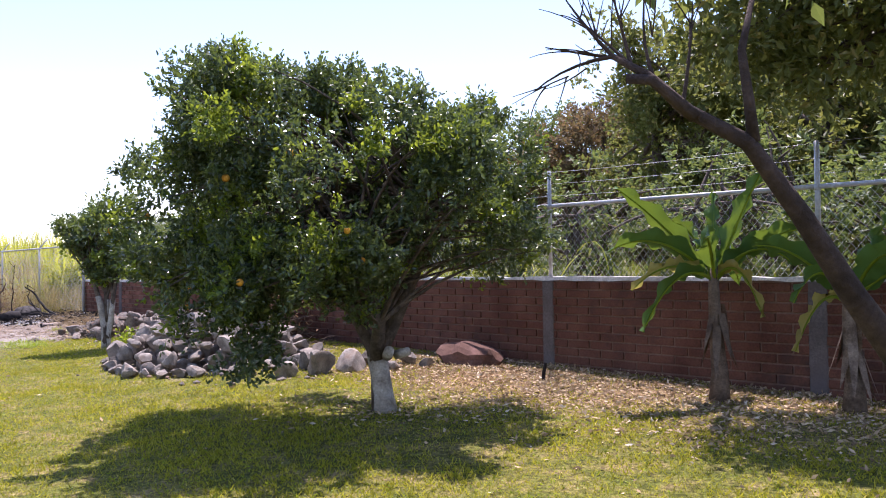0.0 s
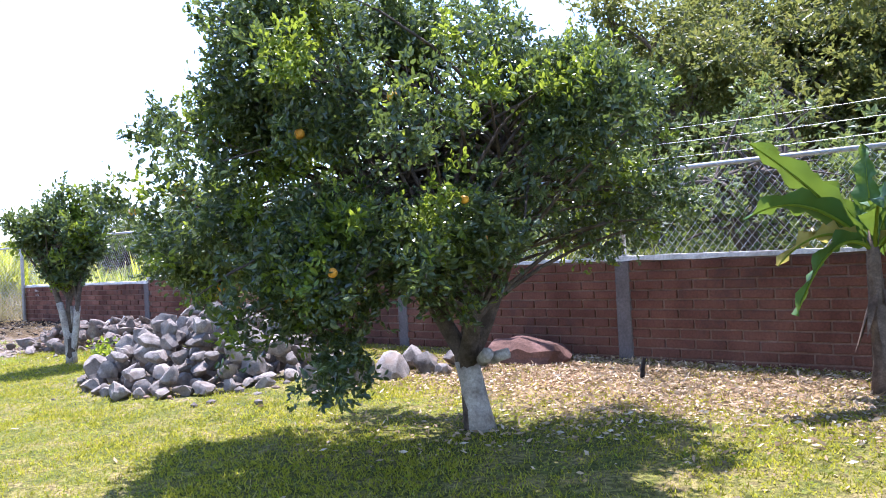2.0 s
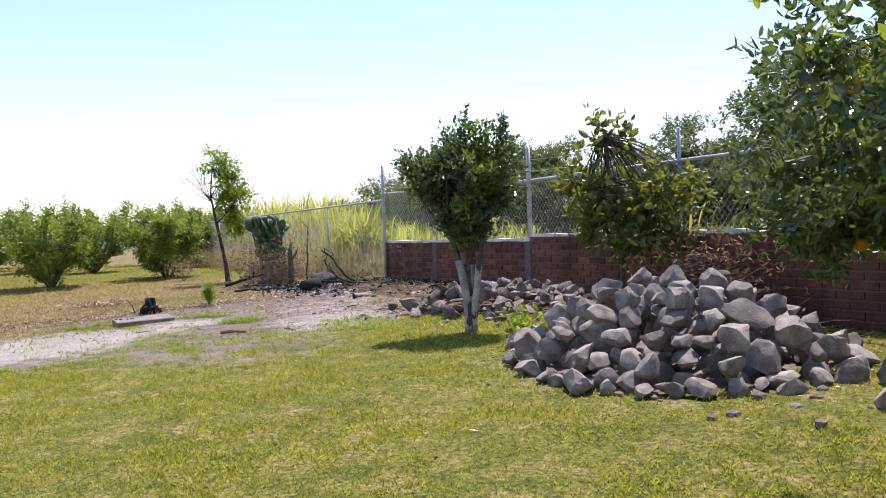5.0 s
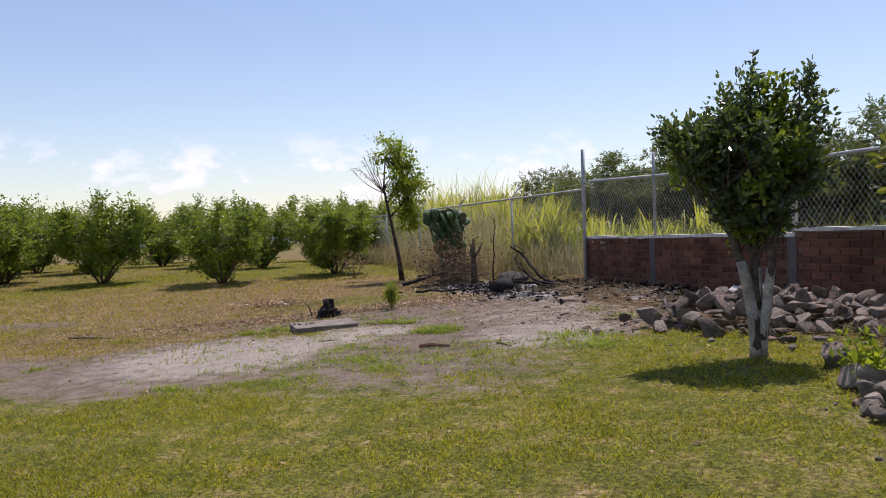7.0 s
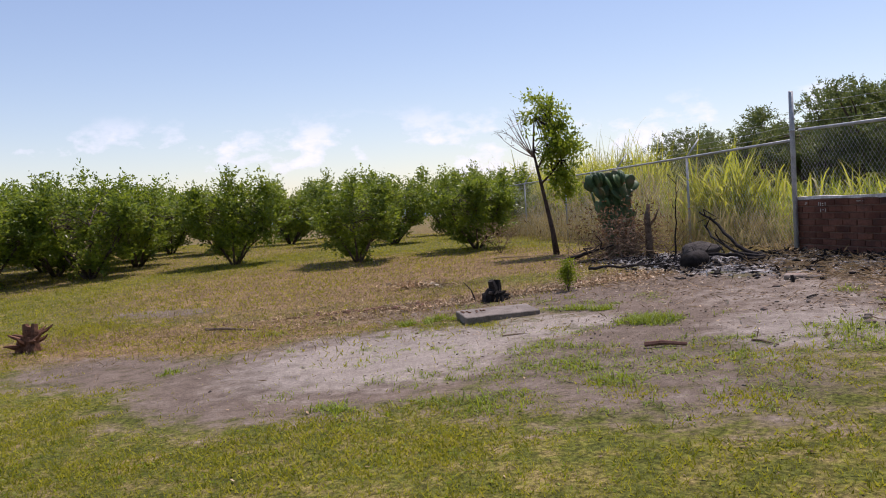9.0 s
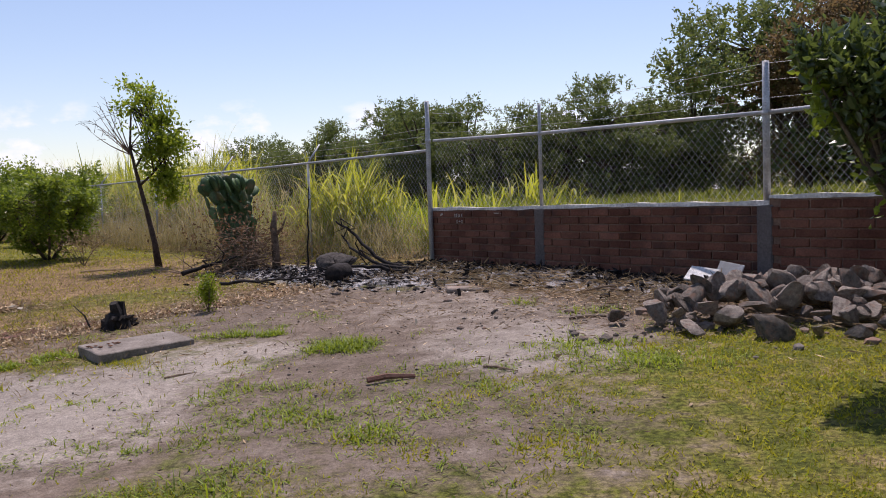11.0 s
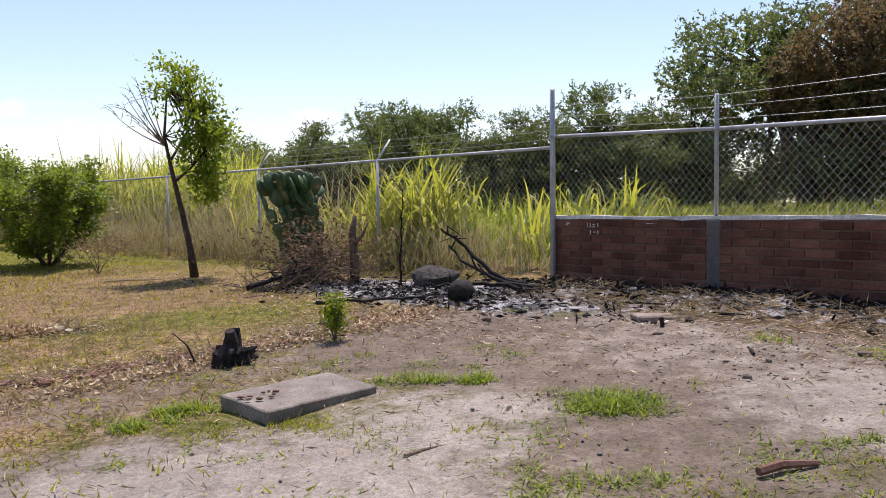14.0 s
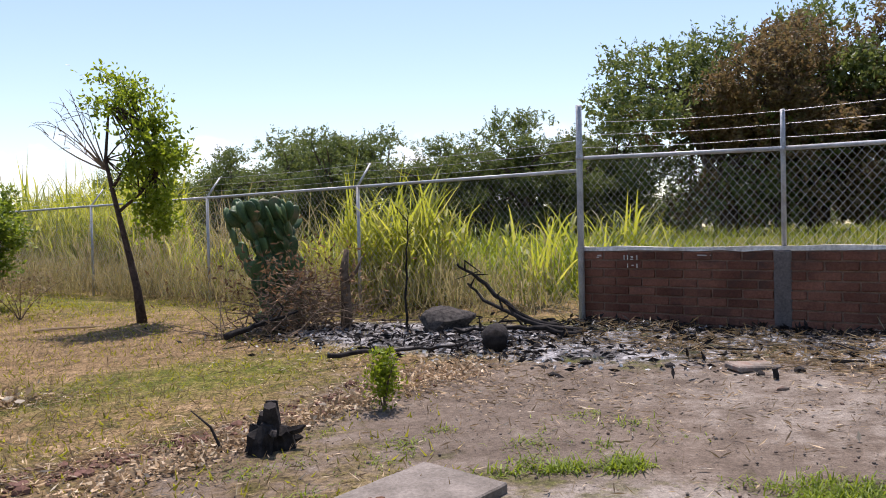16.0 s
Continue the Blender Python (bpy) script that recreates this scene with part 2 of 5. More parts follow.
# the ground: lawn, bare soil, straw and ash by the cover that is laid on it below
m, n, l, b = base_material("yard_ground", 0.95, 0.12)
pos = n.new("ShaderNodeNewGeometry").outputs["Position"]
cov = n.new("ShaderNodeAttribute")
cov.attribute_name = "cover"
sep = n.new("ShaderNodeSeparateColor")
l.new(cov.outputs["Color"], sep.inputs[0])
n1, n2, n3, n4 = noise_node(n, l, 0.6, 6, pos), noise_node(n, l, 4.0, 8, pos, 0.68), noise_node(n, l, 28.0, 6, pos, 0.7), noise_node(n, l, 95.0, 3, pos)
lawn_c = ramp_node(n, l, n2.outputs["Fac"], [(0.3, (0.06, 0.07, 0.014)), (0.55, (0.12, 0.125, 0.02)), (0.75, (0.19, 0.165, 0.045))]).outputs["Color"]
pale_c = ramp_node(n, l, n2.outputs["Fac"], [(0.28, (0.225, 0.195, 0.165)), (0.5, (0.28, 0.246, 0.21)), (0.72, (0.34, 0.303, 0.26))]).outputs["Color"]
soil_c = ramp_node(n, l, n2.outputs["Fac"], [(0.28, (0.1, 0.077, 0.06)), (0.5, (0.157, 0.123, 0.096)), (0.72, (0.22, 0.18, 0.145))]).outputs["Color"]
straw_c = ramp_node(n, l, n2.outputs["Fac"], [(0.28, (0.095, 0.062, 0.034)), (0.5, (0.19, 0.126, 0.066)), (0.72, (0.29, 0.205, 0.115))]).outputs["Color"]
ash_c = ramp_node(n, l, n2.outputs["Fac"], [(0.35, (0.02, 0.019, 0.019)), (0.47, (0.085, 0.08, 0.08)), (0.62, (0.4, 0.39, 0.39))]).outputs["Color"]


def edged(mask, hard=0.5, wide=0.34):
    """A cover's ragged border: the mask plus noise, cut off."""
    a = n.new("ShaderNodeMath")
    a.operation = "ADD"
    l.new(mask, a.inputs[0])
    s = n.new("ShaderNodeMath")
    s.operation = "MULTIPLY_ADD"
    l.new(n2.outputs["Fac"], s.inputs[0])
    s.inputs[1].default_value, s.inputs[2].default_value = 1.5, -0.75
    l.new(s.outputs[0], a.inputs[1])
    r = n.new("ShaderNodeMapRange")
    r.inputs["From Min"].default_value, r.inputs["From Max"].default_value = hard - wide / 2, hard + wide / 2
    l.new(a.outputs[0], r.inputs["Value"])
    return r.outputs["Result"]


col = mix_node(n, l, edged(sep.outputs["Green"], 0.5, 0.6), lawn_c, straw_c)
col = mix_node(n, l, 0.7, col, ramp_node(n, l, n3.outputs["Fac"], [(0.40, (0.42, 0.42, 0.42)), (0.60, (1.5, 1.5, 1.45))]).outputs["Color"], "MULTIPLY")
col = mix_node(n, l, edged(sep.outputs["Red"], 0.5, 0.4), col, mix_node(n, l, edged(cov.outputs["Alpha"], 0.5, 0.7), soil_c, pale_c))
col = mix_node(n, l, edged(sep.outputs["Blue"], 0.5, 0.4), col, ash_c)
col = mix_node(n, l, 0.8, col, ramp_node(n, l, n3.outputs["Fac"], [(0.36, (0.72, 0.71, 0.7)), (0.64, (1.22, 1.22, 1.22))]).outputs["Color"], "MULTIPLY")
col = mix_node(n, l, 0.6, col, ramp_node(n, l, n4.outputs["Fac"], [(0.38, (0.7, 0.7, 0.7)), (0.62, (1.25, 1.25, 1.25))]).outputs["Color"], "MULTIPLY")
col = mix_node(n, l, 0.8, col, ramp_node(n, l, n1.outputs["Fac"], [(0.35, (0.86, 0.86, 0.86)), (0.65, (1.1, 1.09, 1.08))]).outputs["Color"], "MULTIPLY")
l.new(col, b.inputs["Base Color"])
hs = n.new("ShaderNodeMath")
hs.operation = "ADD"
l.new(n2.outputs["Fac"], hs.inputs[0])
l.new(n3.outputs["Fac"], hs.inputs[1])
bump_node(n, l, b, hs.outputs[0], 0.7, 0.03)
M["ground"] = m

# ---- shapes ----
rng = np.random.default_rng(7)


def soft(v, k):
    return np.logaddexp(0, np.asarray(v, float) / k) * k


def ground_z(x, y):
    """The yard rises gently towards the wall and the woods, then lies level; far past the orchard it falls away."""
    xs = -15 + soft(np.asarray(x) + 15, 2.0)
    xs = 8 - soft(8 - xs, 2.0)
    ys = 26 - soft(26 - np.asarray(y), 2.0)
    ys = -3 + soft(ys + 3, 1.5)
    x, y = np.asarray(x, float), np.asarray(y, float)
    dip = -0.022 * (soft(-x - 9.5, 1.0) - soft(-x - 16.0, 1.0))
    c = math.sqrt(0.5)
    side, run = (x + y - 10.55) * c, (x + 9.65 - y + 20.2) * c
    rough = 1 + 0.45 * np.sin(run * 2.7) + 0.35 * np.sin(run * 6.1 + 1.0) + 0.2 * np.sin(run * 11.3 + side * 9)
    ridge = 0.06 * rough * np.exp(-((side + 0.5) / 0.42) ** 2) / (1 + np.exp(-(run - 0.2) * 3)) / (1 + np.exp((run - 8.5) * 2))
    return -0.088 + 0.0296 * xs + 0.0421 * ys + dip + ridge - 0.05 * (soft(-np.asarray(x) - 46, 2) - soft(-np.asarray(x) - 150, 2))


def gz(x, y):
    return float(ground_z(x, y))


def wall_xy(s, out=0.0):
    """A place along the wall's line: s metres from its end towards the banana plants, out metres into the field."""
    c = math.sqrt(0.5)
    return -9.65 + c * s + c * out, 20.20 - c * s + c * out


def mesh_of(name, verts, faces, mats, smooth=False):
    """A mesh from arrays; faces is one array (all of one size) or a list."""
    me = bpy.data.meshes.new(name)
    verts = np.asarray(verts, np.float32).reshape(-1, 3)
    if isinstance(faces, np.ndarray):
        k = faces.shape[1]
        me.vertices.add(len(verts))
        me.vertices.foreach_set("co", verts.ravel())
        me.loops.add(faces.size)
        me.loops.foreach_set("vertex_index", faces.astype(np.int32).ravel())
        me.polygons.add(len(faces))
        me.polygons.foreach_set("loop_start", np.arange(0, faces.size, k, dtype=np.int32))
        me.update(calc_edges=True)
    else:
        me.from_pydata(verts.tolist(), [], [list(map(int, f)) for f in faces])
    me.polygons.foreach_set("use_smooth", np.full(len(me.polygons), smooth))
    for mm in (mats if isinstance(mats, (list, tuple)) else [mats]):
        me.materials.append(mm)
    me.update()
    return me


class Geo:
    """Gathers the faces of one part."""

    def __init__(self):
        self.v, self.f, self.n = [], [], 0

    def add(self, verts, faces):
        self.v.append(np.asarray(verts, float).reshape(-1, 3))
        self.f += [tuple(i + self.n for i in f) for f in faces]
        self.n += len(self.v[-1])
        return self

    def tube(self, pts, radii, sides=6, cap=True):
        pts = np.asarray(pts, float)
        k = len(pts)
        radii = np.broadcast_to(np.asarray(radii, float), (k,))
        tang = np.gradient(pts, axis=0)
        tang /= np.linalg.norm(tang, axis=1, keepdims=True) + 1e-9
        up = np.array((0.0, 0.0, 1.0)) if abs(tang[0][2]) < 0.9 else np.array((1.0, 0.0, 0.0))
        ang = np.linspace(0, 2 * np.pi, sides, endpoint=False)
        rings = []
        for p, t, r in zip(pts, tang, radii):
            u = np.cross(t, up)
            u /= np.linalg.norm(u) + 1e-9
            w = np.cross(t, u)
            up = np.cross(u, t)
            rings.append(p + r * (np.outer(np.cos(ang), u) + np.outer(np.sin(ang), w)))
        faces = [(i * sides + j, i * sides + (j + 1) % sides, (i + 1) * sides + (j + 1) % sides, (i + 1) * sides + j) for i in range(k - 1) for j in range(sides)]
        if cap:
            faces += [tuple(range(sides))[::-1], tuple((k - 1) * sides + j for j in range(sides))]
        return self.add(np.concatenate(rings), faces)

    def box(self, m, sx, sy, sz, bevel=0.0):
        """A box about the pose m, its edges cut off by bevel."""
        bm = bmesh.new()
        bmesh.ops.create_cube(bm, size=1.0, matrix=m @ Matrix.Diagonal((sx, sy, sz, 1)))
        if bevel:
            bmesh.ops.bevel(bm, geom=bm.edges[:], offset=bevel, segments=1, affect="EDGES")
        return self.bm(bm)

    def bm(self, bm):
        bm.verts.index_update()
        self.add([v.co[:] for v in bm.verts], [[v.index for v in f.verts] for f in bm.faces])
        bm.free()
        return self

    def mesh(self, name, mat, smooth=False):
        return mesh_of(name, np.concatenate(self.v), self.f, mat, smooth)


def part(name, shape, material, parent, label="", smooth=False):
    """ONE mesh under a thing or a part, in the thing's own coordinates."""
    me = shape.mesh(name, material, smooth) if isinstance(shape, Geo) else shape
    ob = new(name, me)
    ob.parent = parent
    if label:
        ob["label"] = label
    return ob


def thing(name, x, y, z, label, category, group="", kind=""):
    e = new(name)
    e.location = (x, y, z)
    e.empty_display_size = 0.1
    return tagged(e, label, category, group, kind)


def unit(a):
    return a / (np.linalg.norm(a, axis=-1, keepdims=True) + 1e-9)


def leaf_arrays(c, d, length, width, fold=0.25):
    """Folded leaves of two faces: base points c, directions d."""
    k = len(c)
    length, width = np.broadcast_to(length, (k,))[:, None], np.broadcast_to(width, (k,))[:, None]
    d = unit(d)
    s = unit(np.cross(d, unit(rng.normal(size=(k, 3)) + (0, 0, 0.6))))
    nrm = np.cross(s, d)
    mid = c + d * length * 0.45 - nrm * width * fold
    v = np.stack([c, mid + s * width / 2, c + d * length - nrm * length * 0.08, mid - s * width / 2], axis=1)
    i = np.arange(k)[:, None] * 4
    f = np.concatenate([i + (0, 1, 2), i + (0, 2, 3)], axis=0)
    return v.reshape(-1, 3), f


def oval_leaf_arrays(c, d, length, width, fold=0.22):
    """Leaves of four faces with a rounder outline."""
    k = len(c)
    length, width = np.broadcast_to(length, (k,))[:, None], np.broadcast_to(width, (k,))[:, None]
    d = unit(d)
    s = unit(np.cross(d, unit(rng.normal(size=(k, 3)) + (0, 0, 0.6))))
    nrm = np.cross(s, d)
    lo, hi = c + d * length * 0.28 - nrm * width * fold, c + d * length * 0.68 - nrm * width * fold * 1.2
    v = np.stack([c, lo + s * width * 0.46, hi + s * width * 0.42, c + d * length - nrm * length * 0.1, hi - s * width * 0.42, lo - s * width * 0.46], axis=1)
    i = np.arange(k)[:, None] * 6
    return v.reshape(-1, 3), np.concatenate([i + (0, 1, 2), i + (0, 2, 3), i + (0, 3, 4), i + (0, 4, 5)], axis=0)


def blade_arrays(c, d, length, width, droop, seg=4):
    """Arching strips of grass or cane from base points c."""
    k = len(c)
    length, width, droop = (np.broadcast_to(a, (k,)) for a in (length, width, droop))
    d = unit(d)
    flat = unit(np.stack([d[:, 0], d[:, 1], np.zeros(k)], axis=1))
    side = unit(np.cross(d, (0, 0, 1.0)) + 1e-6)
    p, v = c.copy(), []
    for j in range(seg + 1):
        w = width * (0.75 if j == 0 else 1.0 - 0.97 * (j / seg) ** 1.6) / 2
        v += [p - side * w[:, None], p + side * w[:, None]]
        u = (j + 1) / seg
        dd = unit(d + (flat * 0.6 - np.array((0, 0, 1.0)) * 1.3) * (droop * u * u)[:, None])
        p = p + dd * (length / seg)[:, None]
    v = np.stack(v, axis=1).reshape(-1, 3)
    i = np.arange(k)[:, None] * (2 * seg + 2)
    f = np.concatenate([i + (2 * j, 2 * j + 1, 2 * j + 3, 2 * j + 2) for j in range(seg)], axis=0)
    return v, f


def crown_points(blobs, count, hollow=0.45, gaps=0.0, freq=1.9):
    """Twig ends in and near the surface of some ellipsoids, with gaps."""
    bl = np.asarray(blobs, float)
    area = (bl[:, 3] * bl[:, 4] + bl[:, 4] * bl[:, 5] + bl[:, 3] * bl[:, 5])
    pick = rng.choice(len(bl), count * 2, p=area / area.sum())
    d = unit(rng.normal(size=(count * 2, 3)))
    r = hollow + (1.06 - hollow) * rng.random(count * 2) ** 0.55
    p = bl[pick, :3] + d * bl[pick, 3:6] * r[:, None]
    q = np.array([noise.noise(Vector(a * freq)) for a in p])
    keep = q > gaps - 0.6
    return p[keep][:count], d[keep][:count]


def twiggy(geo, start, ends, r0, r1, sag=0.15, sides=5):
    """Limbs from start towards ends, bowed."""
    start = np.asarray(start, float)
    for e in ends:
        e = np.asarray(e, float)
        mid = start * 0.5 + e * 0.5 + rng.normal(size=3) * 0.07 * np.linalg.norm(e - start) + np.array((0, 0, sag)) * np.linalg.norm(e - start)
        t = np.linspace(0, 1, 6)[:, None]
        geo.tube((1 - t) ** 2 * start + 2 * t * (1 - t) * mid + t * t * e, np.linspace(r0, r1, 6), sides, False)


def shoot_arrays(p, d, per, spread, size, up, oval):
    """Leaves set along short shoots that grow outwards and up from the points p."""
    k = len(p)
    grow = unit(d * 0.75 + rng.normal(size=(k, 3)) * 0.45 + (0, 0, up))
    reach = spread * 3.4 * rng.uniform(0.5, 1.5, k)
    at = np.tile(np.linspace(0.0, 1.0, per), k)
    g2 = np.repeat(grow, per, axis=0)
    c = np.repeat(p, per, axis=0) + g2 * (np.repeat(reach, per) * (at - 0.35))[:, None] + rng.normal(size=(k * per, 3)) * spread * 0.3
    dd = g2 * (0.35 + 0.6 * at)[:, None] + rng.normal(size=(k * per, 3)) * 0.62
    m = size * rng.uniform(0.7, 1.25, k * per) * (1.1 - 0.35 * at)
    return (oval_leaf_arrays if oval else leaf_arrays)(c, dd, m, m * rng.uniform(0.42, 0.58, k * per))


def billow(blobs, count, lo, hi, r, low=-0.5):
    """Small lobes over the outside of some ellipsoids, so that a crown stands in heaps."""
    bl = np.asarray(blobs, float)
    w = bl[:, 3] * bl[:, 5]
    out = []
    for i in r.choice(len(bl), count, p=w / w.sum()):
        d = unit(r.normal(size=3))
        d[2] = max(d[2], low)
        q = bl[i, :3] + d * bl[i, 3:6] * 0.85
        m = r.uniform(lo, hi)
        out.append((*q, m, m, m * 0.75))
    return out


def heaped(blobs, count, lo, hi, r):
    """The blobs drawn in a little, under lobes that stand out all over them."""
    return [(x, y, z, a * 0.84, b * 0.84, c * 0.84) for x, y, z, a, b, c in blobs] + billow(blobs, count, lo, hi, r, -0.95)


CROWN = {}


def tree(name, base, label, blobs, forks, trunk_r, leaf, clumps, per, spread, size, limbs=24, bark=None, gaps=0.0, hollow=0.45, painted=0.0, paint_label="", up=0.5, category="tree", group="", oval=False, freq=1.9, young=None, taper=0.5, bough=0.36):
    """A tree with its blobs and forks given about its foot: trunk, branches, and a crown of single leaves."""
    bark = bark or M["bark"]
    t = thing(name, base[0], base[1], base[2], label, category, group)
    trunk, boughs = Geo(), Geo()
    for k, f in enumerate(forks):
        f = np.asarray(f, float)
        r = np.linspace(trunk_r * (1 if k == 0 else 1.5 * taper), trunk_r * taper, len(f))
        r[0] *= 1.2
        trunk.tube(f + rng.normal(size=f.shape) * trunk_r * 0.12 * (np.arange(len(f)) > 0)[:, None], r, 10)
    part("trunk", trunk, bark, t, smooth=True)
    p, d = crown_points(blobs, clumps, hollow, gaps, freq)
    ends = p[rng.choice(len(p), min(limbs, len(p)), replace=False)]
    for e in ends:
        f = forks[rng.integers(len(forks))]
        twiggy(boughs, f[-1 if rng.random() < 0.75 else -2], [e], trunk_r * bough, trunk_r * 0.05)
    CROWN[name] = (p, d)
    part("branchwork", boughs, bark, t, smooth=True)
    fresh = np.array([noise.noise(Vector(a * freq * 1.3 + 7.0)) for a in p]) + rng.normal(size=len(p)) * 0.12 > (0.3 if young else 9)
    for pick, mat, title in ((~fresh, leaf, "crown"), (fresh, young, "young_foliage")):
        if pick.any():
            v, f = shoot_arrays(p[pick], d[pick], per, spread, size, up, oval)
            part(title, mesh_of(title, v, f, mat), mat, t, "brighter green young leaves" if mat is young else "")
    if painted:
        g = Geo()
        for k2, f in enumerate(forks):
            f = np.asarray(f, float)
            zs = np.linspace(-0.02, painted * (1 if k2 == 0 else 0.93), 8)
            pts = np.stack([np.interp(zs, f[:, 2], f[:, a]) for a in (0, 1)] + [zs], axis=1)
            rr = np.interp(zs, f[:, 2], np.linspace(trunk_r * (1 if k2 == 0 else 0.75), trunk_r * 0.5, len(f))) * 1.12
            rr[0] *= 1.15
            g.tube(pts, rr, 12)
        part("painted_base", g, M["lime"], t, paint_label or "lime-washed lower trunk", True)
    return t


# ---- setting: ground, far hills ----
def axis_values(lo, hi, step, far):
    core = np.arange(lo, hi + step / 2, step)
    grow = np.cumsum(step * 1.25 ** np.arange(1, 60))
    grow = grow[grow < far]
    return np.concatenate([lo - grow[::-1], core, hi + grow])


def bump_at(x, y, cx, cy, rx, ry, turn=0.0):
    c, s = math.cos(radians(turn)), math.sin(radians(turn))
    u, w = ((x - cx) * c + (y - cy) * s) / rx, (-(x - cx) * s + (y - cy) * c) / ry
    return np.exp(-(u * u + w * w) ** 2 * 0.7)


def covers(x, y):
    """Soil, straw and ash, each 0 to 1, at places in the yard."""
    line = (x + y - 10.55) * math.sqrt(0.5)
    soil = np.maximum.reduce([bump_at(x, y, -12.0, 12.6, 1.9, 1.9, 30) * 1.15, bump_at(x, y, -8.9, 15.6, 1.7, 2.4, 20) * 1.1, bump_at(x, y, -10.6, 16.6, 2.2, 1.5, -40),
                              bump_at(x, y, -9.6, 12.9, 2.3, 1.5, -30) * 0.72, bump_at(x, y, -6.3, 16.0, 1.9, 1.1, -45) * 0.9, bump_at(x, y, -3.6, 11.3, 1.5, 1.5) * 0.75,
                              bump_at(x, y, -14.7, 12.0, 1.9, 0.9, 0) * 0.78, bump_at(x, y, -18.7, 15.5, 1.2, 0.5, 10) * 0.7, bump_at(x, y, -10.2, 13.8, 2.0, 1.5, -50) * 0.78, bump_at(x, y, -13.1, 15.6, 1.6, 0.8, 30) * 0.55, bump_at(x, y, -12.2, 16.6, 1.6, 0.9, 30) * 0.6])
    straw = np.maximum.reduce([bump_at(x, y, -17.5, 20.0, 6.5, 5.5, 0) * 0.88, bump_at(x, y, -13.6, 16.4, 2.2, 0.35, 35) * 0.8, bump_at(x, y, -14.0, 15.2, 2.6, 1.3, 30) * 0.82, bump_at(x, y, 0.9, 8.9, 3.1, 1.5, -38) * 1.0, bump_at(x, y, 2.9, 6.9, 1.9, 1.6, 0) * 0.6,
                               bump_at(x, y, -0.3, 6.2, 2.4, 1.4, 0) * 0.36, bump_at(x, y, -16.0, 13.6, 3.2, 1.6, 20) * 0.95, bump_at(x, y, -11.4, 18.2, 2.4, 0.6, -42) * 0.85,
                               0.7 * np.exp(-((line - 0.8) / 1.6) ** 2), 0.28 + 0 * x, 0.55 * (x < -26)])
    straw = straw - 0.5 * bump_at(x, y, -13.9, 18.7, 1.6, 0.8, 20)
    ash = np.maximum(bump_at(x, y, -11.0, 19.6, 2.6, 0.75, -42) * 1.15, bump_at(x, y, -7.8, 17.7, 2.4, 0.6, -45) * 0.95)
    return soil, straw, ash


gx, gy = axis_values(-22, 7, 0.14, 2600), axis_values(-3, 27, 0.14, 2600)
XX, YY = np.meshgrid(gx, gy)
ZZ = ground_z(XX, YY)
near = (np.abs(XX + 7) < 17) & (np.abs(YY - 12) < 17)
ripple = sum(np.sin(XX * a + YY * b2 + c2) for a, b2, c2 in ((2.1, 1.3, 0.3), (-1.7, 2.9, 1.1), (4.6, 3.1, 2.2), (5.3, -4.9, 0.7))) * 0.0035
soil0, straw0, ash0 = covers(XX, YY)
pale0 = np.maximum.reduce([bump_at(XX, YY, -11.9, 13.0, 1.35, 1.35, 30), bump_at(XX, YY, -11.1, 14.3, 0.9, 0.7, 40), bump_at(XX, YY, -8.3, 14.4, 0.8, 1.0, 20) * 0.8, bump_at(XX, YY, -8.9, 16.2, 1.3, 1.0, -40) * 0.42])
ZZ = ZZ + np.where(near, ripple, 0) + 0.03 * np.clip(ash0, 0, 1)
nx, ny = len(gx), len(gy)
ii = (np.arange(ny - 1)[:, None] * nx + np.arange(nx - 1)[None, :]).ravel()
ground_me = mesh_of("ground", np.stack([XX, YY, ZZ], axis=-1).reshape(-1, 3), np.stack([ii, ii + 1, ii + nx + 1, ii + nx], axis=1), M["ground"], True)
att = ground_me.color_attributes.new("cover", "FLOAT_COLOR", "POINT")
att.data.foreach_set("color", np.stack([soil0, straw0, ash0, pale0], axis=-1).astype(np.float32).ravel())
tagged(new("ground", ground_me), "sunlit yard of short lawn, bare grey soil, straw and ash", "ground", kind="structure")

# backdrop strip of hills that glows by itself in place of air haze
ang = np.linspace(radians(112), radians(215), 90)
hgt = 14 + 11 * np.abs(np.sin(ang * 3.1)) + 6 * np.sin(ang * 11 + 1) + 3 * np.sin(ang * 29)
ring = np.stack([1500 * np.cos(ang), 1500 * np.sin(ang)], axis=1)
hv = np.concatenate([np.c_[ring, np.full(90, -60.0)], np.c_[ring * 1.03, hgt]])
tagged(new("backdrop", mesh_of("backdrop", hv, [(i, i + 1, 91 + i, 90 + i) for i in range(89)], M["haze"], True)), "pale blue hills far off, their haze painted as a glow", "hills", kind="structure")

# ---- setting: the brick wall ----
TURN_WALL = -45.0
COURSE, BRICK = 0.094, 0.305
WALL_END = 22.4
STEP_AT = 5.38
STATIONS = (0.06, 2.22, 5.33, 8.55, 11.7, 14.82, 17.92, 21.0)


def wall_top(s):
    return 1.31 if s < STEP_AT else 1.37


def wall_pose(s, out, z):
    x, y = wall_xy(s, out)
    return pose(x, y, z, 0, 0, TURN_WALL)


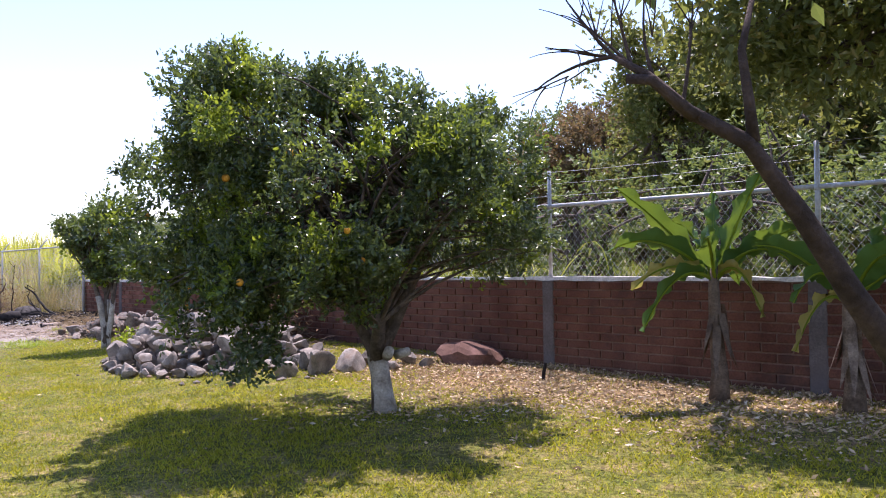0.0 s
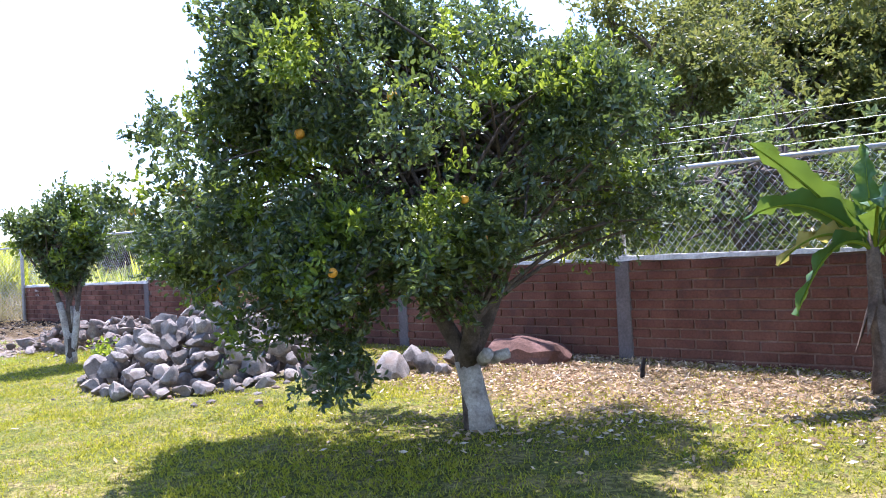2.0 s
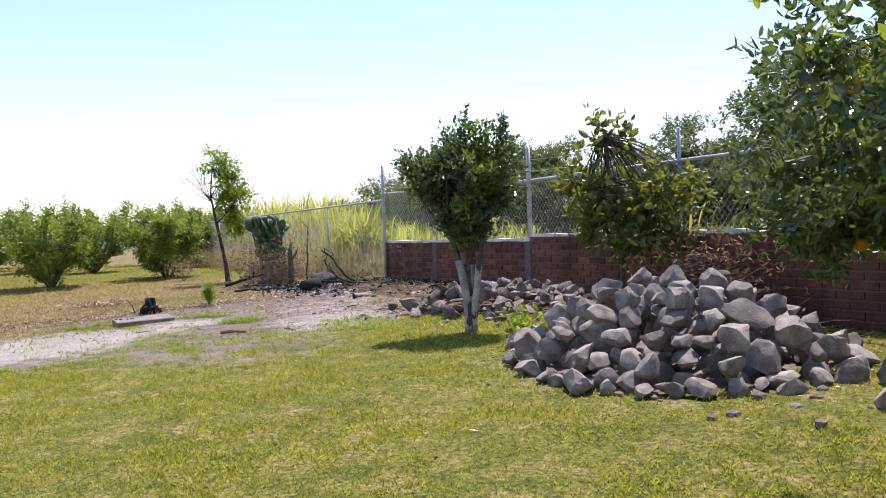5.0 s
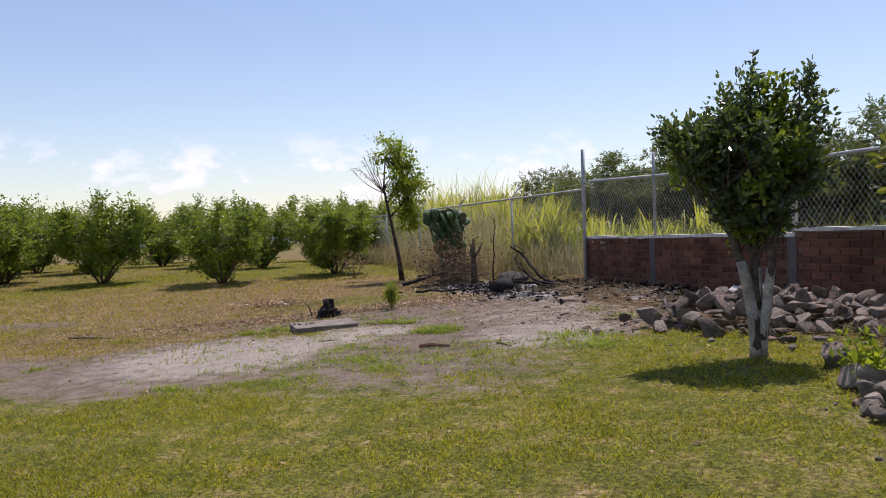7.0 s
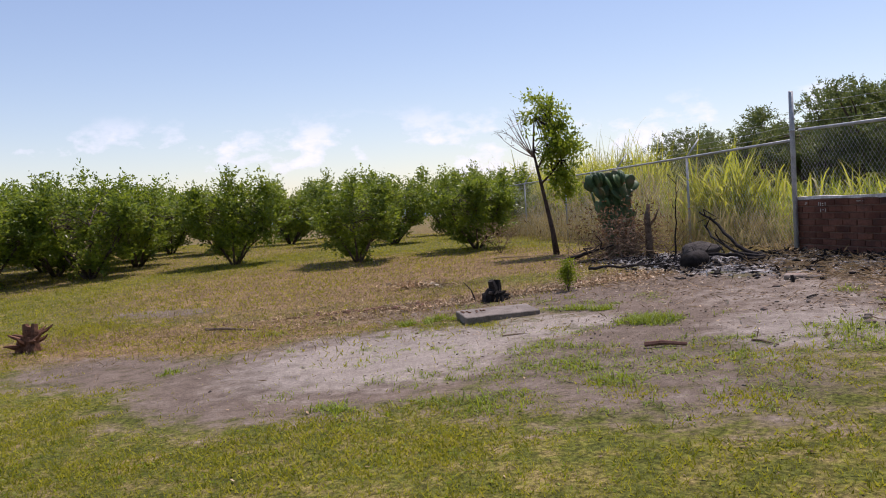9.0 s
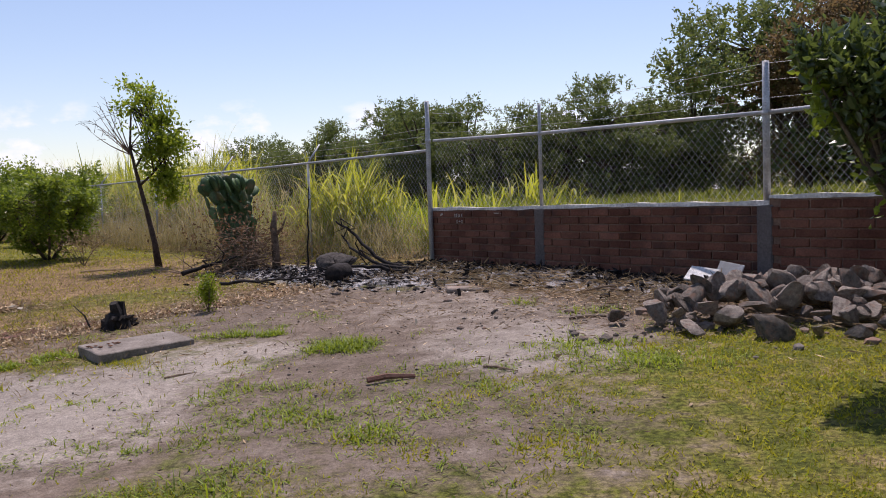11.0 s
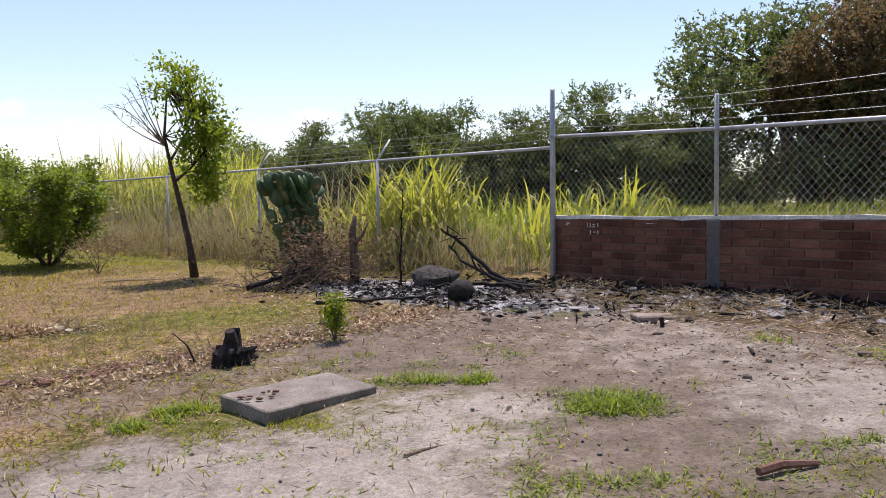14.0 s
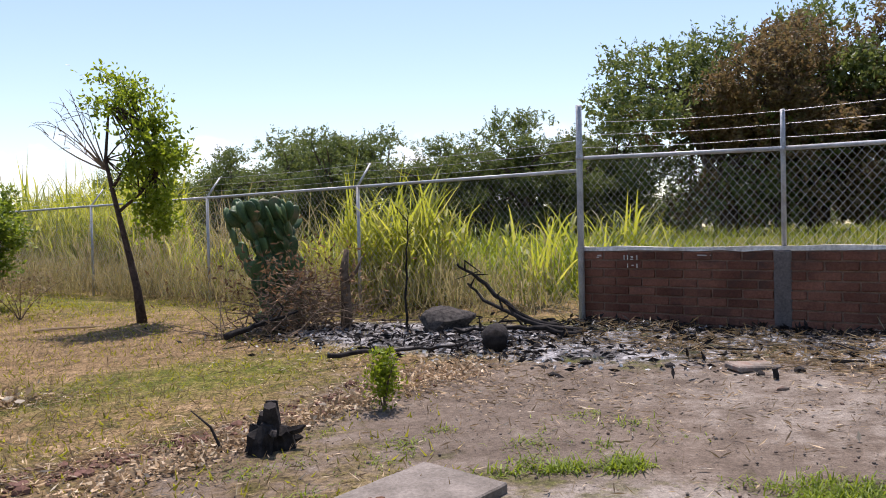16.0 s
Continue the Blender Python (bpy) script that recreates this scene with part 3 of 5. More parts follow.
g = Geo()
for a, c in ((0.0, STEP_AT), (STEP_AT, WALL_END)):
    z0, z1 = -0.3, wall_top((a + c) / 2) - 0.03
    g.box(wall_pose((a + c) / 2, 0.075, (z0 + z1) / 2), c - a, 0.13, z1 - z0)
wall = tagged(new("wall_north", g.mesh("wall_north", M["mortar"])), "low red brick garden wall with concrete pilasters and mortar cap", "wall", kind="structure")
for a, c in ((-0.03, STEP_AT), (STEP_AT, WALL_END)):
    g, k = Geo(), int((c - a) / 0.22)
    xs = np.linspace(a, c, k)
    top, vs = wall_top((a + c) / 2), []
    for s in xs:
        w, h = 0.085 + rng.normal() * 0.006, rng.normal() * 0.006
        for o, z in ((0.075 - w, top - 0.045 + rng.normal() * 0.006), (0.075 - w * 0.9, top + h - 0.006), (0.075 + w * 0.9, top + h - 0.006), (0.075 + w, top - 0.045)):
            vs.append((*wall_xy(s, o), z))
    fs = [(i * 4 + j, i * 4 + (j + 1) % 4, i * 4 + 4 + (j + 1) % 4, i * 4 + 4 + j) for i in range(k - 1) for j in range(4)] + [(0, 1, 2, 3), tuple(4 * k - 4 + j for j in (3, 2, 1, 0))]
    g.add(vs, fs)
    part("wall_cap", g, M["cap"], wall, "rough whitish mortar cap")
for s in STATIONS[1:]:
    g, top = Geo(), wall_top(s - 0.2) - 0.045
    g.box(wall_pose(s, 0.07, top / 2 - 0.1), 0.17, 0.17, top + 0.2, 0.012)
    part("pilaster", g, M["pilaster"], wall, "grey concrete pilaster")


# ---- fences ----
def along(s, out, z):
    return (*wall_xy(s, out), z)


def mesh_panel(s0, s1, out, low0, low1, top0, top1, pitch=0.082, r=0.0017):
    """Chain link between two posts: crossing slanted wires, cut to the panel."""
    g = Geo()
    length = s1 - s0
    for lean in (1, -1):
        for k in np.arange(-3.0, length + 3.0, pitch):
            pts = []
            for z in np.linspace(0, 2.2, 45):
                u = k + lean * z * 0.86
                if 0.0 <= u <= length:
                    f = u / length
                    lo, hi = low0 + (low1 - low0) * f, top0 + (top1 - top0) * f
                    zz = min(low0, low1) + z
                    if lo <= zz <= hi:
                        pts.append(along(s0 + u, out + 0.003 * lean, zz))
            if len(pts) > 1:
                g.tube([pts[0], pts[-1]], r, 3, False)
    return g


def strand(g, a, c, r=0.0017):
    a, c = np.asarray(a, float), np.asarray(c, float)
    t = np.linspace(0, 1, 9)[:, None]
    p = a + (c - a) * t - np.array((0, 0, 0.02)) * 4 * t * (1 - t)
    g.tube(p, r, 4, False)
    k = max(2, int(np.linalg.norm(c - a) / 0.13))
    for u in np.linspace(0.04, 0.96, k):
        q = a + (c - a) * u - np.array((0, 0, 0.08)) * u * (1 - u)
        w = rng.normal(size=3)
        w *= 0.016 / np.linalg.norm(w)
        g.tube([q - w, q + w], 0.0013, 3, False)


fence = thing("wall_fence", *wall_xy(0), 0, "galvanised chain-link fence with barbed wire on the brick wall", "fence")
fence.location = (0, 0, 0)
RAIL = (2.30, 2.235, 2.19, 2.20, 2.20, 2.19, 2.17, 2.15)
TOPS = (2.88, 2.61, 2.70, 2.60, 2.62, 2.60, 2.58, 2.6)
for i, s in enumerate(STATIONS):
    low = -0.1 if i == 0 else wall_top(s - 0.2) - 0.03
    o = -0.06 if i == 0 else 0.05
    r = 0.036 if i in (0, 2) else 0.024
    g = Geo().tube([along(s, o, low), along(s, o, RAIL[i] + 0.02), along(s, o + 0.0, TOPS[i])], (r, r, r * 0.92), 10)
    g.tube([along(s, o, RAIL[i] - 0.03), along(s, o, RAIL[i] + 0.02)], r + 0.006, 10)
    part("post", g, M["steel"], fence, smooth=True)
    if i:
        p = STATIONS[i - 1]
        part("rail", Geo().tube([along(p, 0.05, RAIL[i - 1]), along(s, 0.05, RAIL[i])], 0.022, 8), M["steel"], fence, smooth=True)
        part("wire_mesh", mesh_panel(p, s, 0.05, wall_top(p + 0.1), wall_top(s - 0.1), RAIL[i - 1], RAIL[i]), M["wire"], fence)
        g = Geo()
        for f in (0.28, 0.62, 0.95):
            strand(g, along(p, 0.03, RAIL[i - 1] + f * (min(TOPS[i - 1], 2.72) - RAIL[i - 1])), along(s, 0.03, RAIL[i] + f * (TOPS[i] - RAIL[i])))
        part("barbed_wire", g, M["wire"], fence)

fence2 = thing("field_fence", 0, 0, 0, "galvanised chain-link fence with angled arms before the cane", "fence")
POSTS2 = (0.0, -3.5, -7.05, -10.9, -15.1, -19.3, -23.6, -28.0, -32.6)
for i, s in enumerate(POSTS2):
    x, y = wall_xy(s)
    z, top = gz(x, y), 2.16
    if i:
        g = Geo().tube([along(s, 0, z - 0.1), along(s, 0, top + 0.02)], 0.024, 8)
        g.tube([along(s, 0, top), along(s, 0.26, top + 0.34)], (0.02, 0.014), 6)
        part("post", g, M["steel"], fence2, smooth=True)
        p = POSTS2[i - 1]
        x0, y0 = wall_xy(p)
        part("rail", Geo().tube([along(p, 0, top), along(s, 0, top)], 0.021, 8), M["steel"], fence2, smooth=True)
        part("wire_mesh", mesh_panel(s, p, 0.0, z + 0.03, gz(x0, y0) + 0.03, top, top, 0.082, 0.0015), M["wire"], fence2)
        g = Geo()
        for f in (0.33, 0.66, 1.0):
            strand(g, along(p, 0.26 * f * (p < 0), top + 0.34 * f), along(s, 0.26 * f, top + 0.34 * f))
        part("barbed_wire", g, M["wire"], fence2)


# ---- trees in the yard ----
citrus = tree("orange_tree", (-0.86, 7.54, gz(-0.86, 7.54)), "broad round orange tree with lime-washed trunk on the lawn", heaped([
    (-1.05, -0.3, 2.47, 0.70, 1.3, 0.72), (-1.48, -0.25, 1.55, 0.8, 1.45, 0.75), (-0.8, 0.65, 1.6, 0.9, 0.75, 0.6), (-0.35, -0.35, 1.9, 1.05, 1.55, 0.88), (0.65, -0.05, 2.02, 0.85, 1.25, 0.8), (-1.12, -0.2, 2.9, 0.4, 0.7, 0.36), (-0.7, 0.0, 2.82, 0.5, 0.7, 0.42),
    (0.3, -0.2, 2.4, 0.75, 1.0, 0.5), (0.85, 0, 2.55, 0.35, 0.5, 0.33), (1.05, 0.2, 1.6, 0.6, 0.95, 0.5), (-0.6, -0.7, 1.2, 1.0, 1.0, 0.42), (-1.75, -0.1, 1.25, 0.45, 1.05, 0.5), (-0.8, -1.05, 0.82, 0.42, 0.42, 0.3), (-0.95, -1.2, 1.05, 0.65, 0.55, 0.42), (-0.1, 0.0, 2.8, 0.25, 0.3, 0.22), (-1.95, -0.3, 1.75, 0.5, 0.75, 0.5), (-1.6, -0.35, 2.2, 0.5, 0.75, 0.42), (-1.85, 0.5, 1.5, 0.45, 0.5, 0.45), (-1.5, -0.55, 2.5, 0.45, 0.6, 0.38)], 225, 0.15, 0.3, np.random.default_rng(17)),
    [[(0, 0, -0.05), (-0.03, 0.02, 0.3), (-0.08, 0.03, 0.55), (-0.3, 0.05, 0.95), (-0.6, 0.1, 1.5)], [(-0.07, 0.03, 0.45), (0.1, 0.05, 0.8), (0.35, 0.1, 1.3), (0.5, 0.1, 1.8)], [(-0.06, 0.03, 0.45), (0.0, -0.2, 0.8), (-0.2, -0.5, 1.3)], [(-0.05, 0.03, 0.5), (0.05, 0.3, 1.0), (0.1, 0.5, 1.7)]],
    0.09, M["citrus"], 8200, 17, 0.046, 0.05, 300, gaps=0.55, bough=0.24, hollow=0.42, painted=0.0, up=0.3, oval=True, young=M["fresh_leaf"])
g = Geo().tube([(0.03, -0.03, -0.06), (0.0, 0.0, 0.15), (-0.03, 0.02, 0.35), (-0.06, 0.03, 0.5)], (0.115, 0.096, 0.088, 0.088), 14)
part("painted_base", g, M["lime"], citrus, "lime-washed lower trunk", True)
for a, c, r in (((0.05, -0.08, 0.5), (0.08, -0.17, 0.56), 0.045), ((0.12, 0.0, 0.5), (0.24, -0.06, 0.54), 0.04)):
    part("pruned_stub", Geo().tube([a, c], (r * 1.1, r), 10), M["lime"], citrus, "pale cut branch stub", True)
cp, cd = CROWN["orange_tree"]
cp = cp[(cd[:, 1] < -0.45) & (cp[:, 2] < 2.3)]
for x, y, z in cp[rng.choice(len(cp), 22, replace=False)]:
    bm = bmesh.new()
    bmesh.ops.create_icosphere(bm, subdivisions=2, radius=rng.uniform(0.024, 0.032), matrix=pose(x * 0.97, y * 0.97, z - 0.03))
    part("orange", Geo().bm(bm), M["orange"], citrus, "ripe orange", True)

tree("small_citrus_tree", (-5.9, 13.05, gz(-5.9, 13.05)), "young citrus tree with lime-washed forked trunk on the lawn", [
    (0.0, 0.0, 1.5, 0.42, 0.45, 0.32), (-0.02, 0.0, 1.8, 0.48, 0.45, 0.33), (0.32, 0.05, 1.78, 0.3, 0.36, 0.36), (-0.42, 0.0, 1.72, 0.28, 0.3, 0.26), (0.02, 0, 2.15, 0.11, 0.11, 0.3), (0.42, 0, 2.1, 0.11, 0.11, 0.28), (-0.68, 0, 1.9, 0.16, 0.16, 0.12), (0.0, 0, 1.18, 0.24, 0.25, 0.16), (-0.2, 0, 2.05, 0.11, 0.11, 0.2), (0.2, 0, 2.1, 0.1, 0.1, 0.2)],
    [[(0, 0, -0.05), (-0.02, 0, 0.3), (-0.08, 0, 0.65), (-0.17, 0, 1.0), (-0.3, 0, 1.4)], [(0.03, 0, 0.15), (0.08, 0, 0.45), (0.12, 0, 0.8), (0.2, 0, 1.3)], [(0.0, 0.02, 0.4), (0.0, 0.05, 0.8), (0.0, 0.1, 1.4)]],
    0.058, M["citrus"], 900, 13, 0.06, 0.075, 150, gaps=0.42, hollow=0.3, painted=0.82, up=0.85, category="tree", oval=True, young=M["fresh_leaf"])

TX, TY = -15.15, 22.95
thin = tree("thin_tree", (TX, TY, gz(TX, TY)), "slender leaning tree with sparse bright leaves and bare twigs", billow([
    (-0.32, 0.0, 3.25, 0.40, 0.45, 0.42), (-0.02, 0.05, 3.0, 0.40, 0.45, 0.4), (0.25, 0, 2.55, 0.42, 0.45, 0.42), (0.4, 0, 2.1, 0.34, 0.38, 0.38), (0.1, 0, 1.95, 0.3, 0.35, 0.4), (-0.42, 0, 3.5, 0.22, 0.25, 0.2), (0.22, 0, 1.5, 0.26, 0.3, 0.28)], 95, 0.12, 0.24, np.random.default_rng(5), -0.9),
    [[(0, 0, -0.05), (-0.06, 0, 0.5), (-0.2, 0, 1.1), (-0.36, 0, 1.8), (-0.46, 0, 2.35), (-0.4, 0, 3.1)], [(-0.4, 0, 1.9), (-0.15, 0, 2.3), (0.1, 0, 2.7)], [(-0.3, 0, 1.6), (0.0, 0, 1.85), (0.25, 0, 2.1)]],
    0.066, M["bright_leaf"], 540, 9, 0.09, 0.085, 70, M["bark_red"], gaps=0.34, hollow=0.1, up=0.15, oval=True, taper=0.22, bough=0.2)
g = Geo()
for e in ((-1.35, 0, 2.75), (-1.2, 0.1, 3.1), (-0.95, 0, 3.35), (-1.25, -0.1, 2.9), (-1.0, 0.1, 2.6), (-0.75, 0, 3.2), (-1.1, 0, 3.25)):
    e = np.array(e)
    twiggy(g, (-0.46, 0, 2.2), [e], 0.015, 0.003, -0.06)
    for k in range(5):
        q = np.array((-0.46, 0, 2.2)) + (e - np.array((-0.46, 0, 2.2))) * rng.uniform(0.45, 0.95)
        twiggy(g, q, [q + rng.normal(size=3) * 0.12 + (-0.1, 0, 0.13)], 0.006, 0.002)
part("deadwood", g, M["dead_wood"], thin, "bare dead twigs")
thin.scale = (0.93, 1.05, 0.965)

tree("wall_sapling", (-4.25, 13.75, gz(-4.25, 13.75)), "young broad-leaved tree by the brick wall and stones", [
    (0.0, 0, 1.2, 0.6, 0.5, 0.38), (-0.35, 0, 1.5, 0.35, 0.35, 0.3), (0.5, 0, 1.4, 0.45, 0.4, 0.35), (-0.22, 0, 2.1, 0.15, 0.15, 0.24), (0.12, 0, 2.02, 0.14, 0.14, 0.2), (0.3, 0, 0.9, 0.5, 0.4, 0.2), (0.75, 0, 1.65, 0.3, 0.3, 0.2)],
    [[(0, 0, -0.05), (0.02, 0, 0.5), (0.0, 0, 1.0), (-0.1, 0, 1.6), (-0.15, 0, 2.1)], [(0.02, 0, 0.6), (0.2, 0, 1.0), (0.45, 0, 1.4)], [(0.0, 0, 0.7), (-0.2, 0, 1.1), (-0.35, 0, 1.5)]],
    0.032, M["sapling"], 250, 8, 0.08, 0.13, 90, gaps=0.46, hollow=0.2, up=0.1, oval=True)

# the tree beside the first steps: one bare limb reaches across
near_tree = thing("overhanging_tree", 1.5, 1.75, gz(1.5, 1.75), "brown tree with a bare twiggy limb reaching over the lawn", "tree")
g = Geo().tube([(0, 0, -0.05), (-0.05, -0.03, 0.5), (-0.2, -0.06, 0.8), (-0.45, -0.12, 0.95)], (0.13, 0.11, 0.09, 0.055), 12)
g.tube([(-0.05, -0.03, 0.5), (0.1, 0.1, 1.2), (0.35, 0.3, 2.2), (0.4, 0.4, 3.2)], (0.1, 0.09, 0.07, 0.05), 10)
part("trunk", g, M["bark_red"], near_tree, smooth=True)
o = np.array((1.5, 1.75, gz(1.5, 1.75)))
g = Geo().tube(np.array([(1.05, 1.63, 1.08), (0.80, 1.56, 1.27), (0.66, 1.49, 1.43), (0.55, 1.43, 1.57), (0.45, 1.39, 1.69), (0.34, 1.37, 1.745), (0.285, 1.37, 1.80), (0.23, 1.38, 1.835)]) - o, (0.04, 0.03, 0.023, 0.018, 0.014, 0.011, 0.0075, 0.005), 9)
g.tube(np.array([(0.46, 1.39, 1.69), (0.45, 1.38, 1.76), (0.44, 1.38, 1.84), (0.47, 1.4, 1.95)]) - o, (0.011, 0.009, 0.007, 0.004), 7)
g.tube(np.array([(0.36, 1.37, 1.73), (0.29, 1.36, 1.79), (0.25, 1.37, 1.795)]) - o, (0.012, 0.0095, 0.0085), 7)
for a, c in (((0.23, 1.38, 1.835), (0.12, 1.45, 1.80)), ((0.23, 1.38, 1.835), (0.16, 1.39, 1.93)), ((0.26, 1.38, 1.82), (0.23, 1.39, 1.95)), ((0.3, 1.38, 1.79), (0.29, 1.38, 1.95)), ((0.34, 1.37, 1.745), (0.36, 1.38, 1.9)), ((0.25, 1.38, 1.83), (0.14, 1.42, 1.86)), ((0.28, 1.38, 1.8), (0.18, 1.4, 1.9))):
    a, c = np.array(a) - o, np.array(c) - o
    twiggy(g, a, [a + (c - a) * 1.15], 0.004, 0.001, 0.03)
    for k in range(5):
        q = a + (c - a) * rng.uniform(0.35, 1)
        twiggy(g, q, [q + rng.normal(size=3) * 0.03 + (c - a) * 0.45], 0.0015, 0.0006, 0.05)
part("limb", g, M["bark_red"], near_tree, "bare brown limb with fine twigs", True)
# the crown hangs out of view, its third blob added to shade the limb
p, d = crown_points([(0.4, 0.5, 3.1, 1.2, 0.9, 0.7), (0.9, 1.0, 2.6, 0.8, 0.7, 0.6), (-0.6, 0.5, 2.75, 0.9, 0.7, 0.4)], 1300, 0.2, 0.3)
v, f = leaf_arrays(np.repeat(p, 9, axis=0) + rng.normal(size=(len(p) * 9, 3)) * 0.08, rng.normal(size=(len(p) * 9, 3)), 0.10, 0.045)
part("crown", mesh_of("crown", v, f, M["woods"]), M["woods"], near_tree)


tree("shade_tree", (3.85, 6.95, gz(3.85, 6.95)), "slender grey-barked tree shading the banana plants", [
    (-0.6, 0.3, 3.5, 1.0, 1.1, 0.6), (0.4, 0.2, 3.7, 1.1, 1.1, 0.8), (-1.1, 0.4, 4.0, 0.7, 0.8, 0.5), (0.0, -0.6, 3.3, 0.9, 0.8, 0.5), (0.2, 0.8, 4.3, 1.0, 0.9, 0.6), (-1.5, 0.3, 3.3, 0.7, 0.7, 0.5), (-0.9, 0.1, 2.75, 0.5, 0.6, 0.3)],
    [[(0, 0, -0.05), (0.02, 0, 0.9), (-0.04, 0, 1.8), (-0.1, 0.05, 2.7), (-0.2, 0.1, 3.4)], [(-0.04, 0, 1.8), (0.3, 0.1, 2.6), (0.5, 0.2, 3.5)]],
    0.085, M["woods_light"], 2300, 9, 0.10, 0.105, 60, gaps=0.3, hollow=0.3, up=0.0)


# ---- banana plants ----
def banana_leaf(base, tip, lift, width, ragged=0.12, seed=0, twist=0.75):
    r = np.random.default_rng(seed)
    base, tip = np.array(base, float), np.array(tip, float)
    mid = (base + tip) / 2 + np.array((0, 0, lift))
    t = np.linspace(0, 1, 22)[:, None]
    spine = (1 - t) ** 2 * base + 2 * t * (1 - t) * mid + t * t * tip
    tang = unit(np.gradient(spine, axis=0))
    side = unit(np.cross(tang, (0, 0, 1.0)) + 1e-6)
    nrm = np.cross(side, tang)
    a = twist * (1 if tip[0] > base[0] else -1)
    side, nrm = side * math.cos(a) + nrm * math.sin(a), nrm * math.cos(a) - side * math.sin(a)
    g, stalk = Geo(), Geo()
    w = width * np.clip(np.sin(np.pi * np.clip((t[:, 0] - 0.12) / 0.88, 0, 1) ** 0.75), 0, 1) ** 0.6
    rows = []
    for u in (-1, -0.55, 0, 0.55, 1):
        wave = 0.035 * np.sin(t[:, 0] * 26 + u * 2 + seed) * abs(u)
        cut = 1 - ragged * (r.random(len(t)) > 0.6) * (abs(u) == 1) * r.random(len(t)) * 3
        rows.append(spine + side * (u * w * cut / 2)[:, None] + nrm * (abs(u) * w * 0.16 + wave)[:, None])
    v = np.stack(rows, axis=1).reshape(-1, 3)
    g.add(v, [(i * 5 + j, i * 5 + j + 1, i * 5 + 6 + j, i * 5 + 5 + j) for i in range(21) for j in range(4)])
    stalk.tube(spine - nrm * 0.006, np.linspace(0.018, 0.004, 22), 6)
    return g, stalk


def banana(x, y, h, tips, label, seed=0):
    t = thing("banana_plant", x, y, gz(x, y), label, "banana plant", "banana plants by the wall")
    g = Geo().tube([(0, 0, -0.05), (0.01, 0, 0.25), (-0.02, 0, 0.6 * h), (-0.03, 0, h), (-0.02, 0, h + 0.25)], (0.1, 0.075, 0.06, 0.048, 0.03), 12)
    part("stem", g, M["dead_wood"], t, "brown sheathed stem", True)
    g = Geo()
    for k in range(9):
        a = k * 0.72
        q = np.array((0.06 * math.cos(a), 0.06 * math.sin(a), h * rng.uniform(0.55, 0.95)))
        v, f = blade_arrays(q[None], np.array([[math.cos(a) * 0.3, math.sin(a) * 0.3, -1.0]]), rng.uniform(0.3, 0.5), 0.08, 0.3, 5)
        g.add(v, f.tolist())
    part("dry_sheath", g, M["dead_wood"], t, "dry hanging leaf sheath")
    for k, (tip, lift, w, mat) in enumerate(tips):
        blade, stalk = banana_leaf((-0.02, 0, h + 0.05), tip, lift, w * 0.8, 0.1 if mat == "banana" else 0.3, seed + k)
        lf = part("leaf", blade, M[mat], t, "" if mat == "banana" else "yellowed ragged leaf", True)
        part("midrib", stalk, M["weed"], lf, smooth=True)


banana(2.12, 7.45, 1.0, [((-0.85, 0.2, 1.92), 0.12, 0.30, "banana"), ((-0.93, 0.1, 1.33), 0.42, 0.30, "banana"), ((0.38, -0.1, 2.02), 0.1, 0.28, "banana"), ((0.03, 0.15, 1.85), 0.05, 0.25, "banana"), ((-0.75, 0.0, 0.98), 0.35, 0.24, "banana_old"),
                         ((-0.68, -0.1, 0.62), 0.5, 0.26, "banana"), ((0.6, -0.2, 1.2), 0.4, 0.3, "banana"), ((0.78, -0.2, 1.5), 0.25, 0.28, "banana"), ((0.3, -0.3, 0.75), 0.5, 0.2, "banana_old"), ((-0.25, 0.6, 1.6), 0.3, 0.3, "banana"), ((-0.3, -0.65, 1.35), 0.4, 0.28, "banana"), ((0.35, 0.5, 1.0), 0.5, 0.28, "banana")],
       "banana plant with broad backlit green leaves by the wall")
banana(3.02, 6.85, 0.8, [((-0.75, 0.1, 1.35), 0.3, 0.3, "banana"), ((-0.6, -0.35, 0.9), 0.5, 0.3, "banana"), ((0.5, 0.3, 1.6), 0.25, 0.3, "banana"), ((0.1, -0.7, 1.2), 0.4, 0.3, "banana"), ((-0.35, 0.5, 1.65), 0.2, 0.28, "banana"), ((0.6, -0.4, 0.9), 0.5, 0.28, "banana"), ((-0.5, -0.1, 0.5), 0.45, 0.22, "banana_old")],
       "smaller banana plant with dark drooping leaves in shade", 40)
banana(3.9, 7.0, 0.9, [((-0.7, -0.1, 1.3), 0.35, 0.3, "banana"), ((-0.4, -0.6, 1.1), 0.4, 0.3, "banana"), ((0.4, 0.4, 1.7), 0.25, 0.3, "banana"), ((0.6, -0.4, 1.2), 0.4, 0.3, "banana"), ((-0.2, 0.6, 1.6), 0.3, 0.3, "banana")],
       "smaller banana plant with dark drooping leaves in shade", 80)


# ---- prickly pear, brush, stumps ----
def pad(geo, m, w, h):
    bm = bmesh.new()
    bmesh.ops.create_icosphere(bm, subdivisions=2, radius=1.0)
    for vv in bm.verts:
        z = vv.co.z
        vv.co = m @ Vector((vv.co.x * w * (0.82 + 0.18 * z), vv.co.y * 0.026, (z + 0.95) * h))
    geo.bm(bm)


